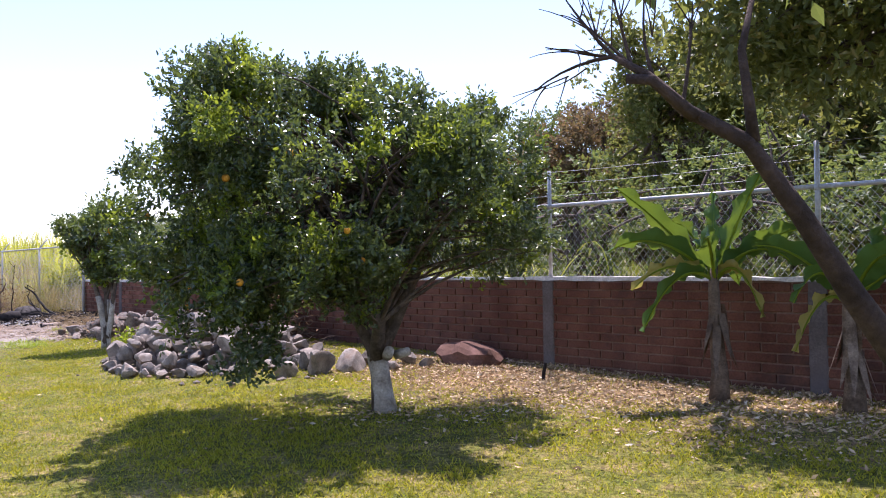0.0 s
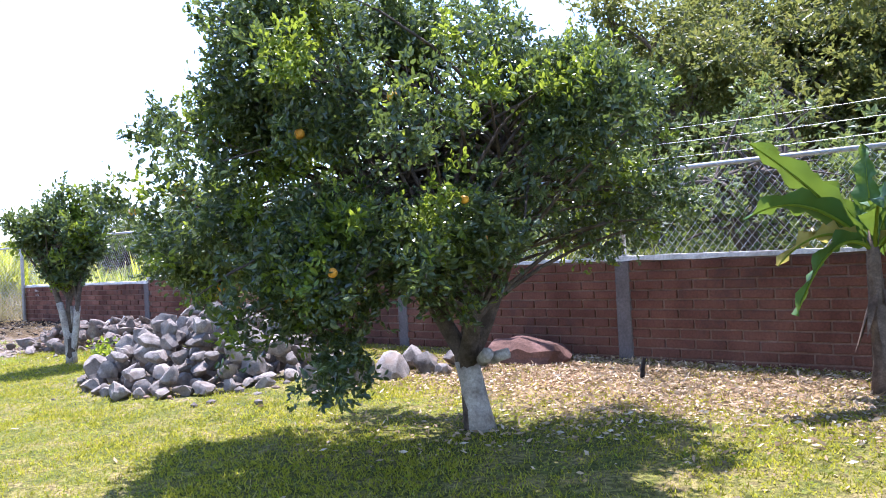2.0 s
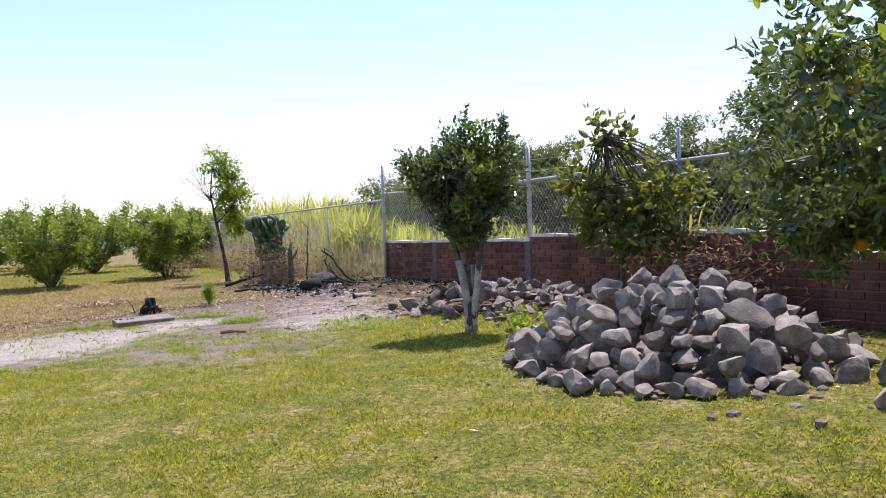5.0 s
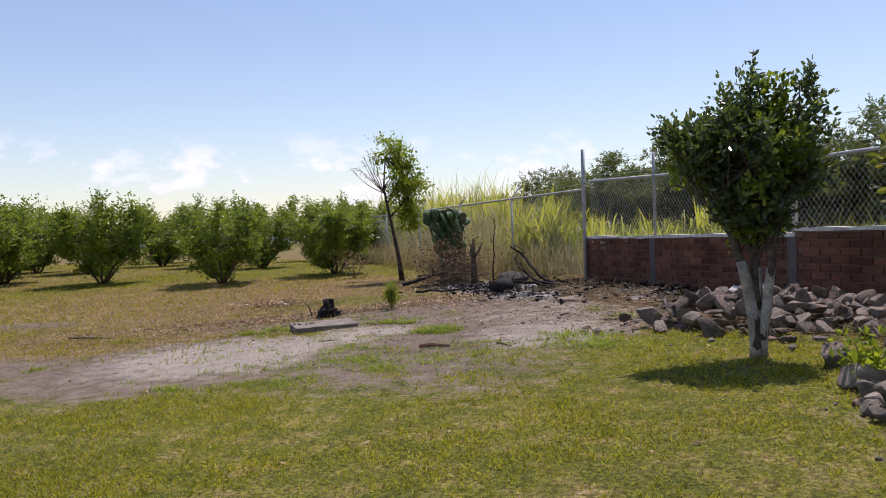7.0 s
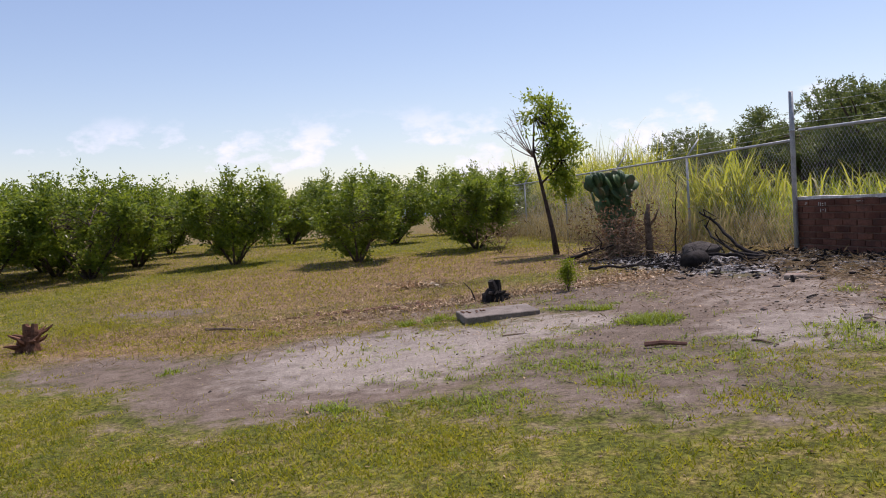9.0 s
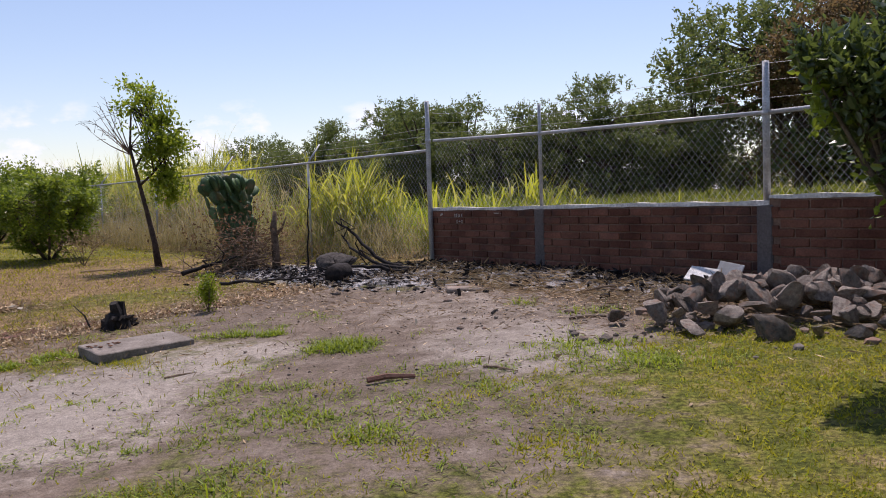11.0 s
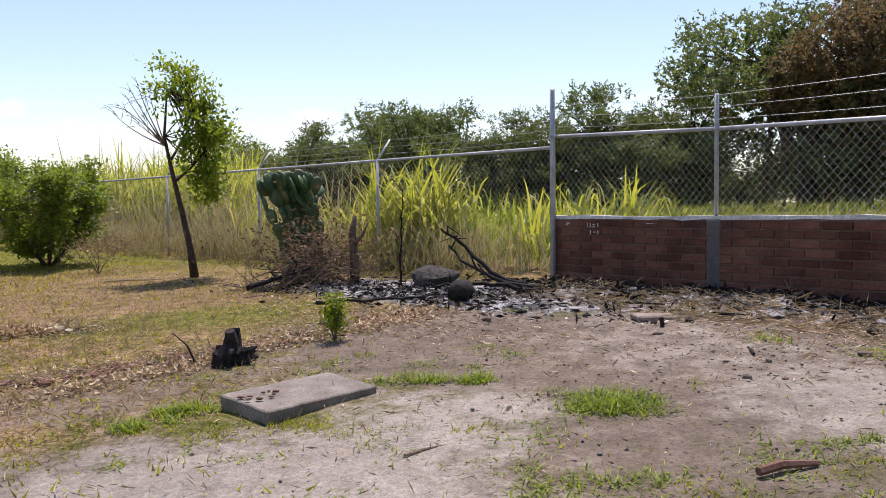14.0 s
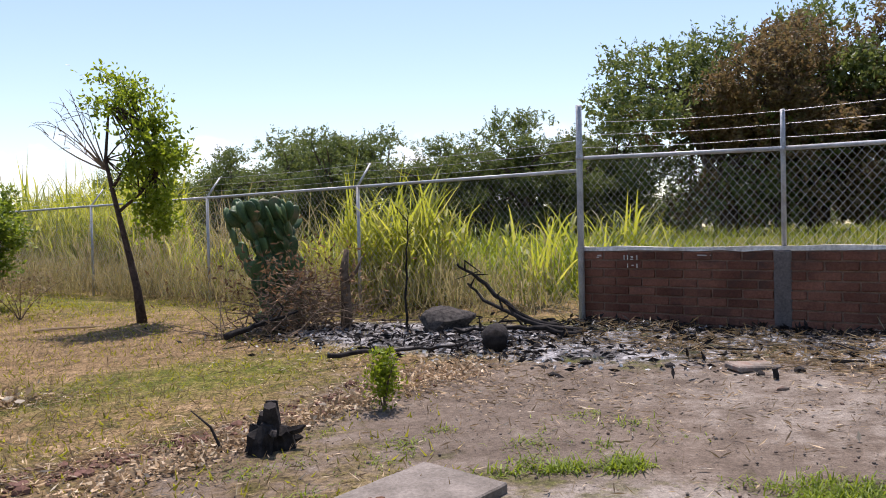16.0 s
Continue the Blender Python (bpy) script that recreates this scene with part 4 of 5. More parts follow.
CX, CY = -13.12, 21.75
cactus = thing("prickly_pear", CX, CY, gz(CX, CY), "tall prickly pear cactus with dark green pads at the fence", "cactus")
tips = []
for k in range(8):
    m = pose(-0.24 + 0.07 * k, rng.uniform(-0.15, 0.15), -0.05, rng.uniform(-7, 7), rng.uniform(-5, 5), rng.uniform(-40, 40))
    tips.append((m, 0))
    while tips:
        m, lev = tips.pop()
        w, h = rng.uniform(0.09, 0.135), rng.uniform(0.125, 0.165)
        g = Geo()
        pad(g, m, w, h)
        part("pad", g, M["cactus"], cactus, smooth=True)
        if lev < 6:
            for j in range(1 if lev in (0, 3) else int(rng.integers(1, 3))):
                tips.append((m @ pose(rng.uniform(-0.6, 0.6) * w, 0, 1.6 * h, rng.uniform(-15, 15), rng.uniform(-11, 11), rng.uniform(-70, 70)), lev + 1))

brush = thing("brush_heap", -12.75, 21.05, gz(-12.75, 21.05), "heap of dry brown cut branches and twigs by cactus", "brush")
g = Geo()
for k in range(380):
    a, r = rng.uniform(0, 6.28), abs(rng.normal()) * 0.46
    q = np.array((r * math.cos(a) * 1.25, r * math.sin(a) * 0.8, 0.0 + max(0, 0.8 - r * 0.95) * rng.random()))
    d = unit(rng.normal(size=3) * (1, 1, 0.55) + (0, 0, 0.2)) * rng.uniform(0.25, 0.7)
    d[2] = abs(d[2]) if q[2] < 0.15 else d[2] * 0.6
    t = np.linspace(0, 1, 4)[:, None]
    g.tube(q + d * t + rng.normal(size=(4, 3)) * 0.02, np.linspace(rng.uniform(0.004, 0.011), 0.002, 4), 4, False)
tangle = part("twig_tangle", g, M["dead_wood"], brush)
tangle["kind"] = "stuff"
k = 900
c = rng.normal(size=(k, 3)) * (0.5, 0.33, 0.26) + (-0.1, 0, 0.55)
c[:, 2] = np.abs(c[:, 2])
v, f = leaf_arrays(c, rng.normal(size=(k, 3)), rng.uniform(0.05, 0.1, k), 0.03)
part("dead_leaves", mesh_of("dead_leaves", v, f, M["dead_leaf"]), M["dead_leaf"], brush)
second = copy_thing(brush, pose(-3.35, 13.25, gz(-3.35, 13.25), 0, 0, 140))
second["label"] = "heap of dry brown cut branches between stones and wall"
stub = thing("dead_stub", -12.28, 20.95, gz(-12.28, 20.95), "brown dead tree stub standing in the brush heap", "stump")
part("stem", Geo().tube([(0, 0, -0.05), (0.0, 0, 0.4), (-0.02, 0, 0.7), (0.02, 0, 0.95)], (0.075, 0.06, 0.055, 0.03), 9), M["dead_wood"], stub, smooth=True)
part("side_branch", Geo().tube([(0, 0, 0.55), (0.12, 0, 0.68), (0.2, 0, 0.86)], (0.03, 0.022, 0.01), 7), M["dead_wood"], stub, smooth=True)


def stump(x, y, r, h, mat, label, spikes=9, seed=0, arm=1.0):
    """A jagged stump: upright splinters of uneven height round a core, and roots."""
    rr = np.random.default_rng(seed)
    t = thing("stump", x, y, gz(x, y), label, "stump")
    for k in range(9):
        g = Geo()
        a = k * 0.7 + rr.uniform(-0.2, 0.2)
        q = np.array((math.cos(a), math.sin(a), 0)) * r * (0.55 if k < 7 else 0.1)
        top = h * rr.choice((0.5, 0.75, 0.95, 1.05))
        pts = [q * 1.35 + (0, 0, -0.04), q * 1.1 + (0, 0, 0.3 * top), q + rr.normal(size=3) * 0.012 + (0, 0, 0.7 * top), q * 0.9 + rr.normal(size=3) * 0.02 + (0, 0, top)]
        g.tube(pts, (r * 0.5, r * 0.45, r * 0.4, r * 0.28), 6)
        part("splinter", g, M[mat], t)
    for k in range(spikes):
        g = Geo()
        a = rr.uniform(0, 6.28)
        q = np.array((math.cos(a) * r, math.sin(a) * r, rr.uniform(0, h * 0.6)))
        e = q + np.array((math.cos(a), math.sin(a), rr.uniform(-0.2, 1.3))) * rr.uniform(0.5, 1.3) * r * arm
        g.tube([q * (0.4, 0.4, 1), (q + e) / 2 + (0, 0, 0.01), e], (r * 0.22, r * 0.16, r * 0.05), 5)
        part("root", g, M[mat], t)


stump(-12.66, 16.3, 0.15, 0.26, "char", "charred jagged tree stump on the bare soil", 5, 3, 0.4)
stump(-17.8, 12.7, 0.15, 0.36, "rust", "reddish-brown dead stump with upturned roots on dry grass", 14, 8)
g = thing("root_twig", -12.95, 16.32, gz(-12.95, 16.32), "thin dark twig sticking up beside the stump", "twig")
part("stem", Geo().tube([(0, 0, -0.03), (-0.08, 0, 0.16), (-0.2, 0, 0.27)], (0.012, 0.009, 0.004), 5), M["char"], g)


# ---- stones and rubble ----
def rock_mesh(seed, sub=3, rough=0.3, flat=0.8, near=0.44, far=0.8, name="stone", mat="stone"):
    bm = bmesh.new()
    bmesh.ops.create_icosphere(bm, subdivisions=sub, radius=1.0)
    off = Vector((seed * 3.7, seed * 1.3, seed * 0.7))
    cuts = [(unit(np.random.default_rng(seed * 11 + k).normal(size=3)), np.random.default_rng(seed * 7 + k).uniform(near, far)) for k in range(11)]
    for vv in bm.verts:
        p = vv.co.copy()
        for nn, dist in cuts:
            over = p.dot(Vector(nn)) - dist
            if over > 0:
                p -= Vector(nn) * over * 0.97
        p *= 1 + rough * 0.5 * noise.noise(p * 1.3 + off) + 0.05 * noise.noise(p * 3.5 + off) + 0.03 * noise.noise(p * 8 + off)
        vv.co = (p.x, p.y * 0.85, p.z * flat)
    me = Geo().bm(bm).mesh(name, M[mat], True)
    me.set_sharp_from_angle(angle=radians(24))
    return me


ROCKS = [rock_mesh(k + 1, 3, 0.35, (0.75, 0.9, 0.62, 0.8)[k % 4]) for k in range(10)]


def stone(x, y, z, r, label, group):
    ob = new("stone", ROCKS[int(rng.integers(len(ROCKS)))])
    ob.location = (x, y, z)
    ob.rotation_euler = (rng.uniform(-0.4, 0.4), rng.uniform(-0.4, 0.4), rng.uniform(0, 6.28))
    ob.scale = (r * rng.uniform(0.9, 1.25), r * rng.uniform(0.85, 1.1), r)
    tagged(ob, label, "stone", group)


def in_heap(x, y, grow=1.0):
    u, w = x + 3.62, y - 11.2
    c, s = math.cos(radians(-40)), math.sin(radians(-40))
    u, w = u * c + w * s, -u * s + w * c
    return (u / (1.4 * grow)) ** 2 + (w / (1.15 * grow)) ** 2


taken = []
for level, (grow, z, lo, hi, tries) in enumerate(((1.15, 0.04, 0.08, 0.18, 2600), (0.98, 0.18, 0.09, 0.18, 2200), (0.84, 0.31, 0.09, 0.18, 1700), (0.69, 0.44, 0.10, 0.18, 1300), (0.52, 0.56, 0.10, 0.17, 900), (0.34, 0.67, 0.10, 0.16, 500))):
    for k in range(tries):
        x, y, r = rng.uniform(-5.9, -1.2), rng.uniform(8.4, 13.6), rng.uniform(lo, hi)
        if in_heap(x, y, grow) < 1 and all(math.hypot(x - a, y - c) > (r + q) * 0.8 for a, c, q, lv in taken if lv == level) and math.hypot(x + 4.25, y - 13.75) > 0.4:
            taken.append((x, y, r, level))
            stone(x, y, gz(x, y) + z + 0.1 * r, r, ("rounded grey fieldstone at the foot of the stone heap", "grey fieldstone stacked in the stone heap", "grey fieldstone stacked in the stone heap", "grey fieldstone high on the stone heap", "grey fieldstone high on the stone heap", "grey fieldstone on top of the stone heap")[level], "stone heap")
for x, y, r in ((-2.2, 9.55, 0.2), (-1.85, 9.7, 0.24), (-1.5, 9.85, 0.22), (-1.15, 9.95, 0.17), (-2.05, 10.1, 0.2), (-1.3, 10.3, 0.2), (-0.85, 10.2, 0.16), (-5.1, 11.95, 0.17), (-4.9, 11.5, 0.16), (-4.8, 11.1, 0.12), (-4.75, 10.75, 0.14), (-4.5, 10.35, 0.1), (-5.0, 12.3, 0.2), (-5.3, 12.7, 0.16), (-1.0, 9.75, 0.1), (-0.6, 9.9, 0.12)):
    stone(x, y, gz(x, y) + 0.45 * r, r, "grey fieldstone lying on the ground beside the heap", "stones around the heap")


CHUNKS = [rock_mesh(k + 60, 3, 0.3, (0.4, 0.8, 0.55, 0.95)[k % 4], 0.34, 0.66, "concrete_chunk", "rubble") for k in range(10)]
spots = [(-7.58, 14.75, 0.19), (-7.1, 14.5, 0.2), (-7.15, 15.0, 0.25), (-6.75, 14.75, 0.23), (-6.85, 14.2, 0.18), (-6.45, 14.9, 0.25), (-6.5, 15.4, 0.22), (-6.0, 14.9, 0.21), (-5.7, 15.1, 0.26), (-5.35, 14.9, 0.24), (-5.0, 14.7, 0.22), (-6.1, 15.5, 0.24), (-5.2, 14.2, 0.22), (-4.75, 14.2, 0.26), (-4.9, 13.6, 0.2), (-7.9, 14.9, 0.1)]
for x, y, r in ((-6.95, 14.95, 0.33), (-6.55, 14.7, 0.3), (-6.2, 15.05, 0.33), (-6.75, 14.35, 0.26), (-5.75, 14.8, 0.3)):
    spots.append((x, y, r))
for k in range(130):
    u = rng.uniform(0, 1)
    spots.append((-7.5 + 3.0 * u + rng.normal() * 0.22, 15.1 - 0.7 * u + rng.normal() * 0.4, rng.uniform(0.05, 0.16)))
for k in range(45):
    u = rng.uniform(0, 1)
    spots.append((-7.4 + 2.9 * u + rng.normal() * 0.15, 15.05 - 0.7 * u + rng.normal() * 0.3, rng.uniform(0.12, 0.19)))
for x, y, r in spots:
    r *= 0.74 if r > 0.2 else 1.0
    x += 0.35 * min(1.0, max(0.0, (-4.6 - x) / 2.0))
    ob = new("concrete_chunk", CHUNKS[int(rng.integers(len(CHUNKS)))])
    heap = 0.3 * math.exp(-((x + 6.2) / 1.3) ** 2 - ((y - 15.0) / 0.5) ** 2)
    ob.location, ob.scale = (x, y, gz(x, y) + 0.25 * r + heap * (0.9 if r < 0.2 else 0.55)), (r * 1.1, r * 0.85, r * 0.85)
    ob.rotation_euler = (rng.uniform(-0.75, 0.75), rng.uniform(-0.75, 0.75), rng.uniform(0, 6.28))
    tagged(ob, "broken grey concrete slab piece in the rubble heap" if r > 0.18 else "small broken concrete fragment among the rubble", "rubble", "rubble heap")

# ---- the lid on the bare soil ----
lid = thing("concrete_slab", -11.85, 15.06, gz(-11.85, 15.06), "weathered grey concrete slab cover lying on bare soil", "concrete slab")
bm = bmesh.new()
bmesh.ops.create_cube(bm, size=1.0, matrix=pose(0, 0, 0.018, 2.0, -1.5, 46) @ Matrix.Diagonal((0.86, 0.56, 0.12, 1)))
bmesh.ops.bevel(bm, geom=bm.edges[:], offset=0.008, segments=1, affect="EDGES")
bmesh.ops.subdivide_edges(bm, edges=[e for e in bm.edges if e.calc_length() > 0.2], cuts=9, use_grid_fill=True)
for vv in bm.verts:
    vv.co += Vector((noise.noise(vv.co * 7), noise.noise(vv.co * 7 + Vector((5, 0, 0))), 0.35 * noise.noise(vv.co * 9))) * 0.009
part("slab", Geo().bm(bm), M["concrete"], lid)
for k in range(11):
    a = rng.uniform(-0.16, 0.16), rng.uniform(-0.12, 0.12)
    bm = bmesh.new()
    bmesh.ops.create_icosphere(bm, subdivisions=1, radius=rng.uniform(0.010, 0.024), matrix=pose(-0.20 + a[0] * 0.6 - a[1] * 0.6, -0.17 + a[0] * 0.7 + a[1] * 0.5, 0.085) @ Matrix.Diagonal((1.4, 1, 0.5, 1)))
    part("rusty_lump", Geo().bm(bm), M["rust"], lid, "rusty lump stuck on the slab")


# ---- small plants in the yard ----
def bush(name, x, y, h, w, count, size, mat, label, category):
    t = thing(name, x, y, gz(x, y), label, category)
    g = Geo()
    for k in range(6):
        twiggy(g, (0, 0, -0.02), [np.array((rng.normal() * w * 0.3, rng.normal() * w * 0.3, h * rng.uniform(0.6, 0.95)))], 0.008, 0.003, 0.1)
    part("stalk", g, M["dead_wood"], t)
    c = rng.normal(size=(count, 3)) * (w * 0.32, w * 0.32, h * 0.22) + (0, 0, h * 0.6)
    c[:, 2] = np.clip(c[:, 2], 0.02, h)
    v, f = leaf_arrays(c, rng.normal(size=(count, 3)) + (0, 0, 0.6), size * rng.uniform(0.7, 1.2, count), size * 0.5)
    part("foliage", mesh_of("foliage", v, f, M[mat]), M[mat], t)


bush("sapling", -11.93, 17.05, 0.42, 0.17, 900, 0.04, "weed", "small leafy green sapling on the litter line", "sapling")
bush("weed_bush", -5.05, 11.95, 0.38, 0.32, 130, 0.09, "bright_leaf", "yellow-green weed growing among the stones", "weed")
bush("dry_bush", -17.2, 24.0, 0.7, 0.9, 500, 0.06, "straw", "dry tan bush at the fence", "bush")


def tuft(x, y, rx, ry, count, length, mat, label):
    sub = rng.normal(size=(9, 2)) * 0.42
    sub = sub[rng.integers(0, 9, count)] + rng.normal(size=(count, 2)) * 0.27
    px, py = x + rx * sub[:, 0], y + ry * sub[:, 1]
    c = np.stack([px, py, ground_z(px, py) - 0.01], axis=1)
    d = rng.normal(size=(count, 3)) * (0.6, 0.6, 0.1) + (0, 0, 1)
    v, f = blade_arrays(c, d, length * rng.uniform(0.4, 1.25, count), rng.uniform(0.006, 0.013, count), rng.uniform(0.3, 1.8, count), 3)
    tagged(new("grass_tuft", mesh_of("grass_tuft", v, f, M[mat])), label, "grass", "grass tufts on bare soil", "stuff")


for x, y, rx, ry, k in ((-9.85, 14.62, 0.42, 0.3, 1500), (-10.68, 15.38, 0.14, 0.14, 350), (-11.1, 15.45, 0.3, 0.14, 350), (-12.85, 14.62, 0.17, 0.15, 450), (-12.55, 14.95, 0.25, 0.14, 500), (-9.75, 12.7, 0.45, 0.3, 220), (-10.3, 13.35, 0.3, 0.35, 350),
                        (-9.2, 12.3, 0.35, 0.25, 200), (-7.6, 15.6, 0.3, 0.2, 200), (-8.0, 14.2, 0.5, 0.3, 450), (-9.9, 11.6, 0.5, 0.3, 350), (-7.3, 13.6, 0.5, 0.35, 600), (-10.9, 11.2, 0.2, 0.15, 200), (-8.3, 16.3, 0.25, 0.2, 120), (-13.9, 12.1, 0.15, 0.12, 120)):
    tuft(x, y, rx, ry, k, 0.12, "weed", "fresh green grass tuft on bare grey soil")


# low weeds in many little rosettes between the bare patches
sp = rng.normal(size=(150, 2)) * (1.15, 0.75) + (-9.7, 12.7)
sp = np.concatenate([sp, rng.normal(size=(60, 2)) * (0.8, 0.5) + (-7.5, 14.0), rng.normal(size=(40, 2)) * (1.3, 0.7) + (-13.3, 14.4), rng.normal(size=(30, 2)) * (1.0, 0.4) + (-11.2, 15.9)])
k = rng.integers(10, 60, len(sp))
px, py = (np.repeat(sp[:, a], k) + rng.normal(size=k.sum()) * np.repeat(rng.uniform(0.03, 0.12, len(sp)), k) for a in (0, 1))
v, f = blade_arrays(np.stack([px, py, ground_z(px, py) - 0.004], axis=1), rng.normal(size=(len(px), 3)) * (0.9, 0.9, 0.1) + (0, 0, 0.8), rng.uniform(0.03, 0.09, len(px)), 0.008, rng.uniform(0.3, 1.4, len(px)), 3)
tagged(new("soil_weeds", mesh_of("soil_weeds", v, f, M["weed"])), "small green weeds scattered over the bare soil", "weeds", kind="stuff")


# ---- fire-blackened debris along the fence ----
def char_branch(pts, r, label):
    pts = np.array(pts, float)
    x, y = pts[0][:2]
    t = thing("charred_branch", x, y, gz(x, y), label, "branch", "burnt branches")
    q = pts - (x, y, gz(x, y))
    t2 = np.linspace(0, 1, 14)
    s = np.linspace(0, 1, len(q))
    q = np.stack([np.interp(t2, s, q[:, a]) for a in range(3)], axis=1) + rng.normal(size=(14, 3)) * r * 0.35
    part("stem", Geo().tube(q, np.linspace(r, r * 0.35, 14), 7), M["char"], t, smooth=True)
    for k in range(3):
        i = int(rng.integers(6, 13))
        part("side_twig", Geo().tube([q[i], q[i] + rng.normal(size=3) * 0.07 + (0, 0, 0.05), q[i] + rng.normal(size=3) * 0.12 + (0, 0, 0.14)], (r * 0.4, r * 0.3, r * 0.12), 5), M["char"], t)


G0 = 0.44
char_branch([(-9.95, 19.55, G0 + 0.03), (-10.3, 19.75, G0 + 0.12), (-10.75, 19.95, G0 + 0.45), (-10.9, 20.0, G0 + 0.62), (-11.05, 20.0, G0 + 0.72)], 0.036, "charred bent branch rising from the ash at the fence")
char_branch([(-9.8, 19.35, G0 + 0.02), (-10.35, 19.4, G0 + 0.10), (-10.8, 19.75, G0 + 0.33), (-10.95, 19.9, G0 + 0.52)], 0.032, "charred bent branch rising from the ash at the fence")
char_branch([(-9.9, 19.2, G0 + 0.02), (-10.5, 19.2, G0 + 0.1), (-11.2, 19.3, G0 + 0.08)], 0.035, "charred branch lying in the ash")
char_branch([(-12.4, 18.75, G0 - 0.05), (-11.7, 18.7, G0 - 0.02), (-11.1, 18.75, G0 + 0.02)], 0.025, "charred thin branch lying in the ash")
char_branch([(-11.6, 20.35, G0), (-11.6, 20.4, G0 + 0.5), (-11.57, 20.4, G0 + 0.95), (-11.55, 20.42, G0 + 1.25)], 0.016, "thin dark stalk standing at the fence")
char_branch([(-13.6, 20.3, G0 - 0.05), (-13.2, 20.5, G0 + 0.1), (-12.8, 20.7, G0 + 0.2)], 0.04, "charred branch lying against the brush heap")
for x, y, r, h in ((-10.82, 18.95, 0.12, 0.26),):
    t = thing("charred_log", x, y, gz(x, y), "short charred log end lying in grey ash", "log")
    part("stem", Geo().tube([(0.05, 0.2, 0.12), (0, 0, 0.13), (-0.03, -0.25, 0.11)], (r, r * 1.05, r * 0.9), 12), M["char"], t, smooth=True)
mound_me = rock_mesh(31, 3, 0.5, 0.7)
mound_me.materials[0] = M["ash_heap"]
ob = tagged(new("ash_mound", mound_me), "low grey mound of ash and clods at the fence", "mound")
ob.location, ob.scale = (-11.15, 20.3, gz(-11.15, 20.3) + 0.08), (0.34, 0.26, 0.3)


def scatter(name, count, region, mat, label, category, size=(0.03, 0.09), tall=0.0, thin=0.35, heap=None):
    """Flat bits lying about: leaves, flakes, straw."""
    px, py = region(count)
    if name == "lawn_weeds":
        keep = rng.random(len(px)) < lawn_chance(px, py)
        px, py = px[keep], py[keep]
    z = ground_z(px, py) + rng.uniform(0.004, 0.02, len(px)) + (heap(px, py) * rng.random(len(px)) if heap else 0)
    c = np.stack([px, py, z], axis=1)
    d = rng.normal(size=(len(px), 3)) * (1, 1, 0.12 + tall)
    d[:, 2] = np.abs(d[:, 2])
    k = rng.uniform(*size, len(px))
    v, f = leaf_arrays(c, d, k, k * thin, 0.12)
    tagged(new(name, mesh_of(name, v, f, M[mat])), label, category, kind="stuff")


def blob(*spec):
    """A region of gaussian patches (x, y, sx, sy, turn, share)."""
    def pick(count):
        sp = np.array(spec, float)
        i = rng.choice(len(sp), count, p=sp[:, 5] / sp[:, 5].sum())
        a = np.radians(sp[i, 4])
        u, w = rng.normal(size=count) * sp[i, 2], rng.normal(size=count) * sp[i, 3]
        return sp[i, 0] + u * np.cos(a) - w * np.sin(a), sp[i, 1] + u * np.sin(a) + w * np.cos(a)
    return pick


scatter("dry_leaf_litter", 17000, blob((0.9, 8.8, 1.7, 0.65, -38, 5), (2.6, 6.9, 0.9, 0.7, 0, 2), (-0.2, 7.7, 0.8, 0.45, 0, 0.8), (-0.2, 9.4, 0.7, 0.4, -30, 1)), "litter", "tan dry fallen leaves under the trees", "leaf litter", (0.02, 0.07), 0.15, 0.36)
def wall_foot(k):
    along, off = rng.uniform(0.3, 9.5, k), rng.uniform(0.35, 1.35, k) + 0.25 * np.sin(rng.uniform(0, 6, k))
    return -9.65 + math.sqrt(0.5) * (along - off), 20.2 - math.sqrt(0.5) * (along + off)


scatter("dry_stalk_litter", 4200, wall_foot, "straw", "tan dry stalks and twigs raked along the wall", "litter", (0.07, 0.22), 0.08, 0.07, lambda x, y: 0.04 + 0 * x)
scatter("fallen_leaf", 230, lambda k: (rng.uniform(-15, 2, k), rng.uniform(4, 16, k)), "litter", "scattered pale fallen leaves on lawn and soil", "leaf litter", (0.03, 0.075), 0.3, 0.45)
scatter("ash_flakes", 4200, blob((-11.2, 19.5, 1.1, 0.38, -42, 3), (-8.2, 18.1, 1.3, 0.22, -45, 1)), "white_panel", "pale grey ash flakes on burnt ground", "ash", (0.015, 0.06), 0.3, 0.7)
scatter("char_flakes", 5200, blob((-11.2, 19.5, 1.3, 0.45, -42, 3), (-8.0, 18.1, 1.6, 0.22, -45, 4), (-7.0, 16.9, 0.9, 0.35, -45, 1)), "char", "black charcoal bits on burnt ground", "charcoal", (0.02, 0.13), 0.12, 0.3, lambda x, y: 0.05 + 0 * x)
scatter("straw_bits", 11000, blob((-10.4, 15.8, 2.0, 1.3, 0, 0.3), (-14.8, 18.2, 0.28, 0.14, 20, 0.5), (-13.6, 15.3, 1.3, 0.7, 20, 0.8), (-11.6, 18.0, 1.4, 0.35, -42, 2), (-13.5, 16.5, 1.2, 0.16, 35, 2), (-8.0, 17.2, 1.3, 0.35, -45, 3), (-7.6, 15.9, 0.7, 0.45, -45, 1), (-6.6, 15.2, 1.0, 0.7, -20, 1.2), (-9.5, 16.5, 1.3, 0.8, -40, 0.5)), "litter", "pale straw and dry leaf bits on the soil", "litter", (0.02, 0.10), 0.1, 0.14, lambda x, y: 0.015 + 0 * x)
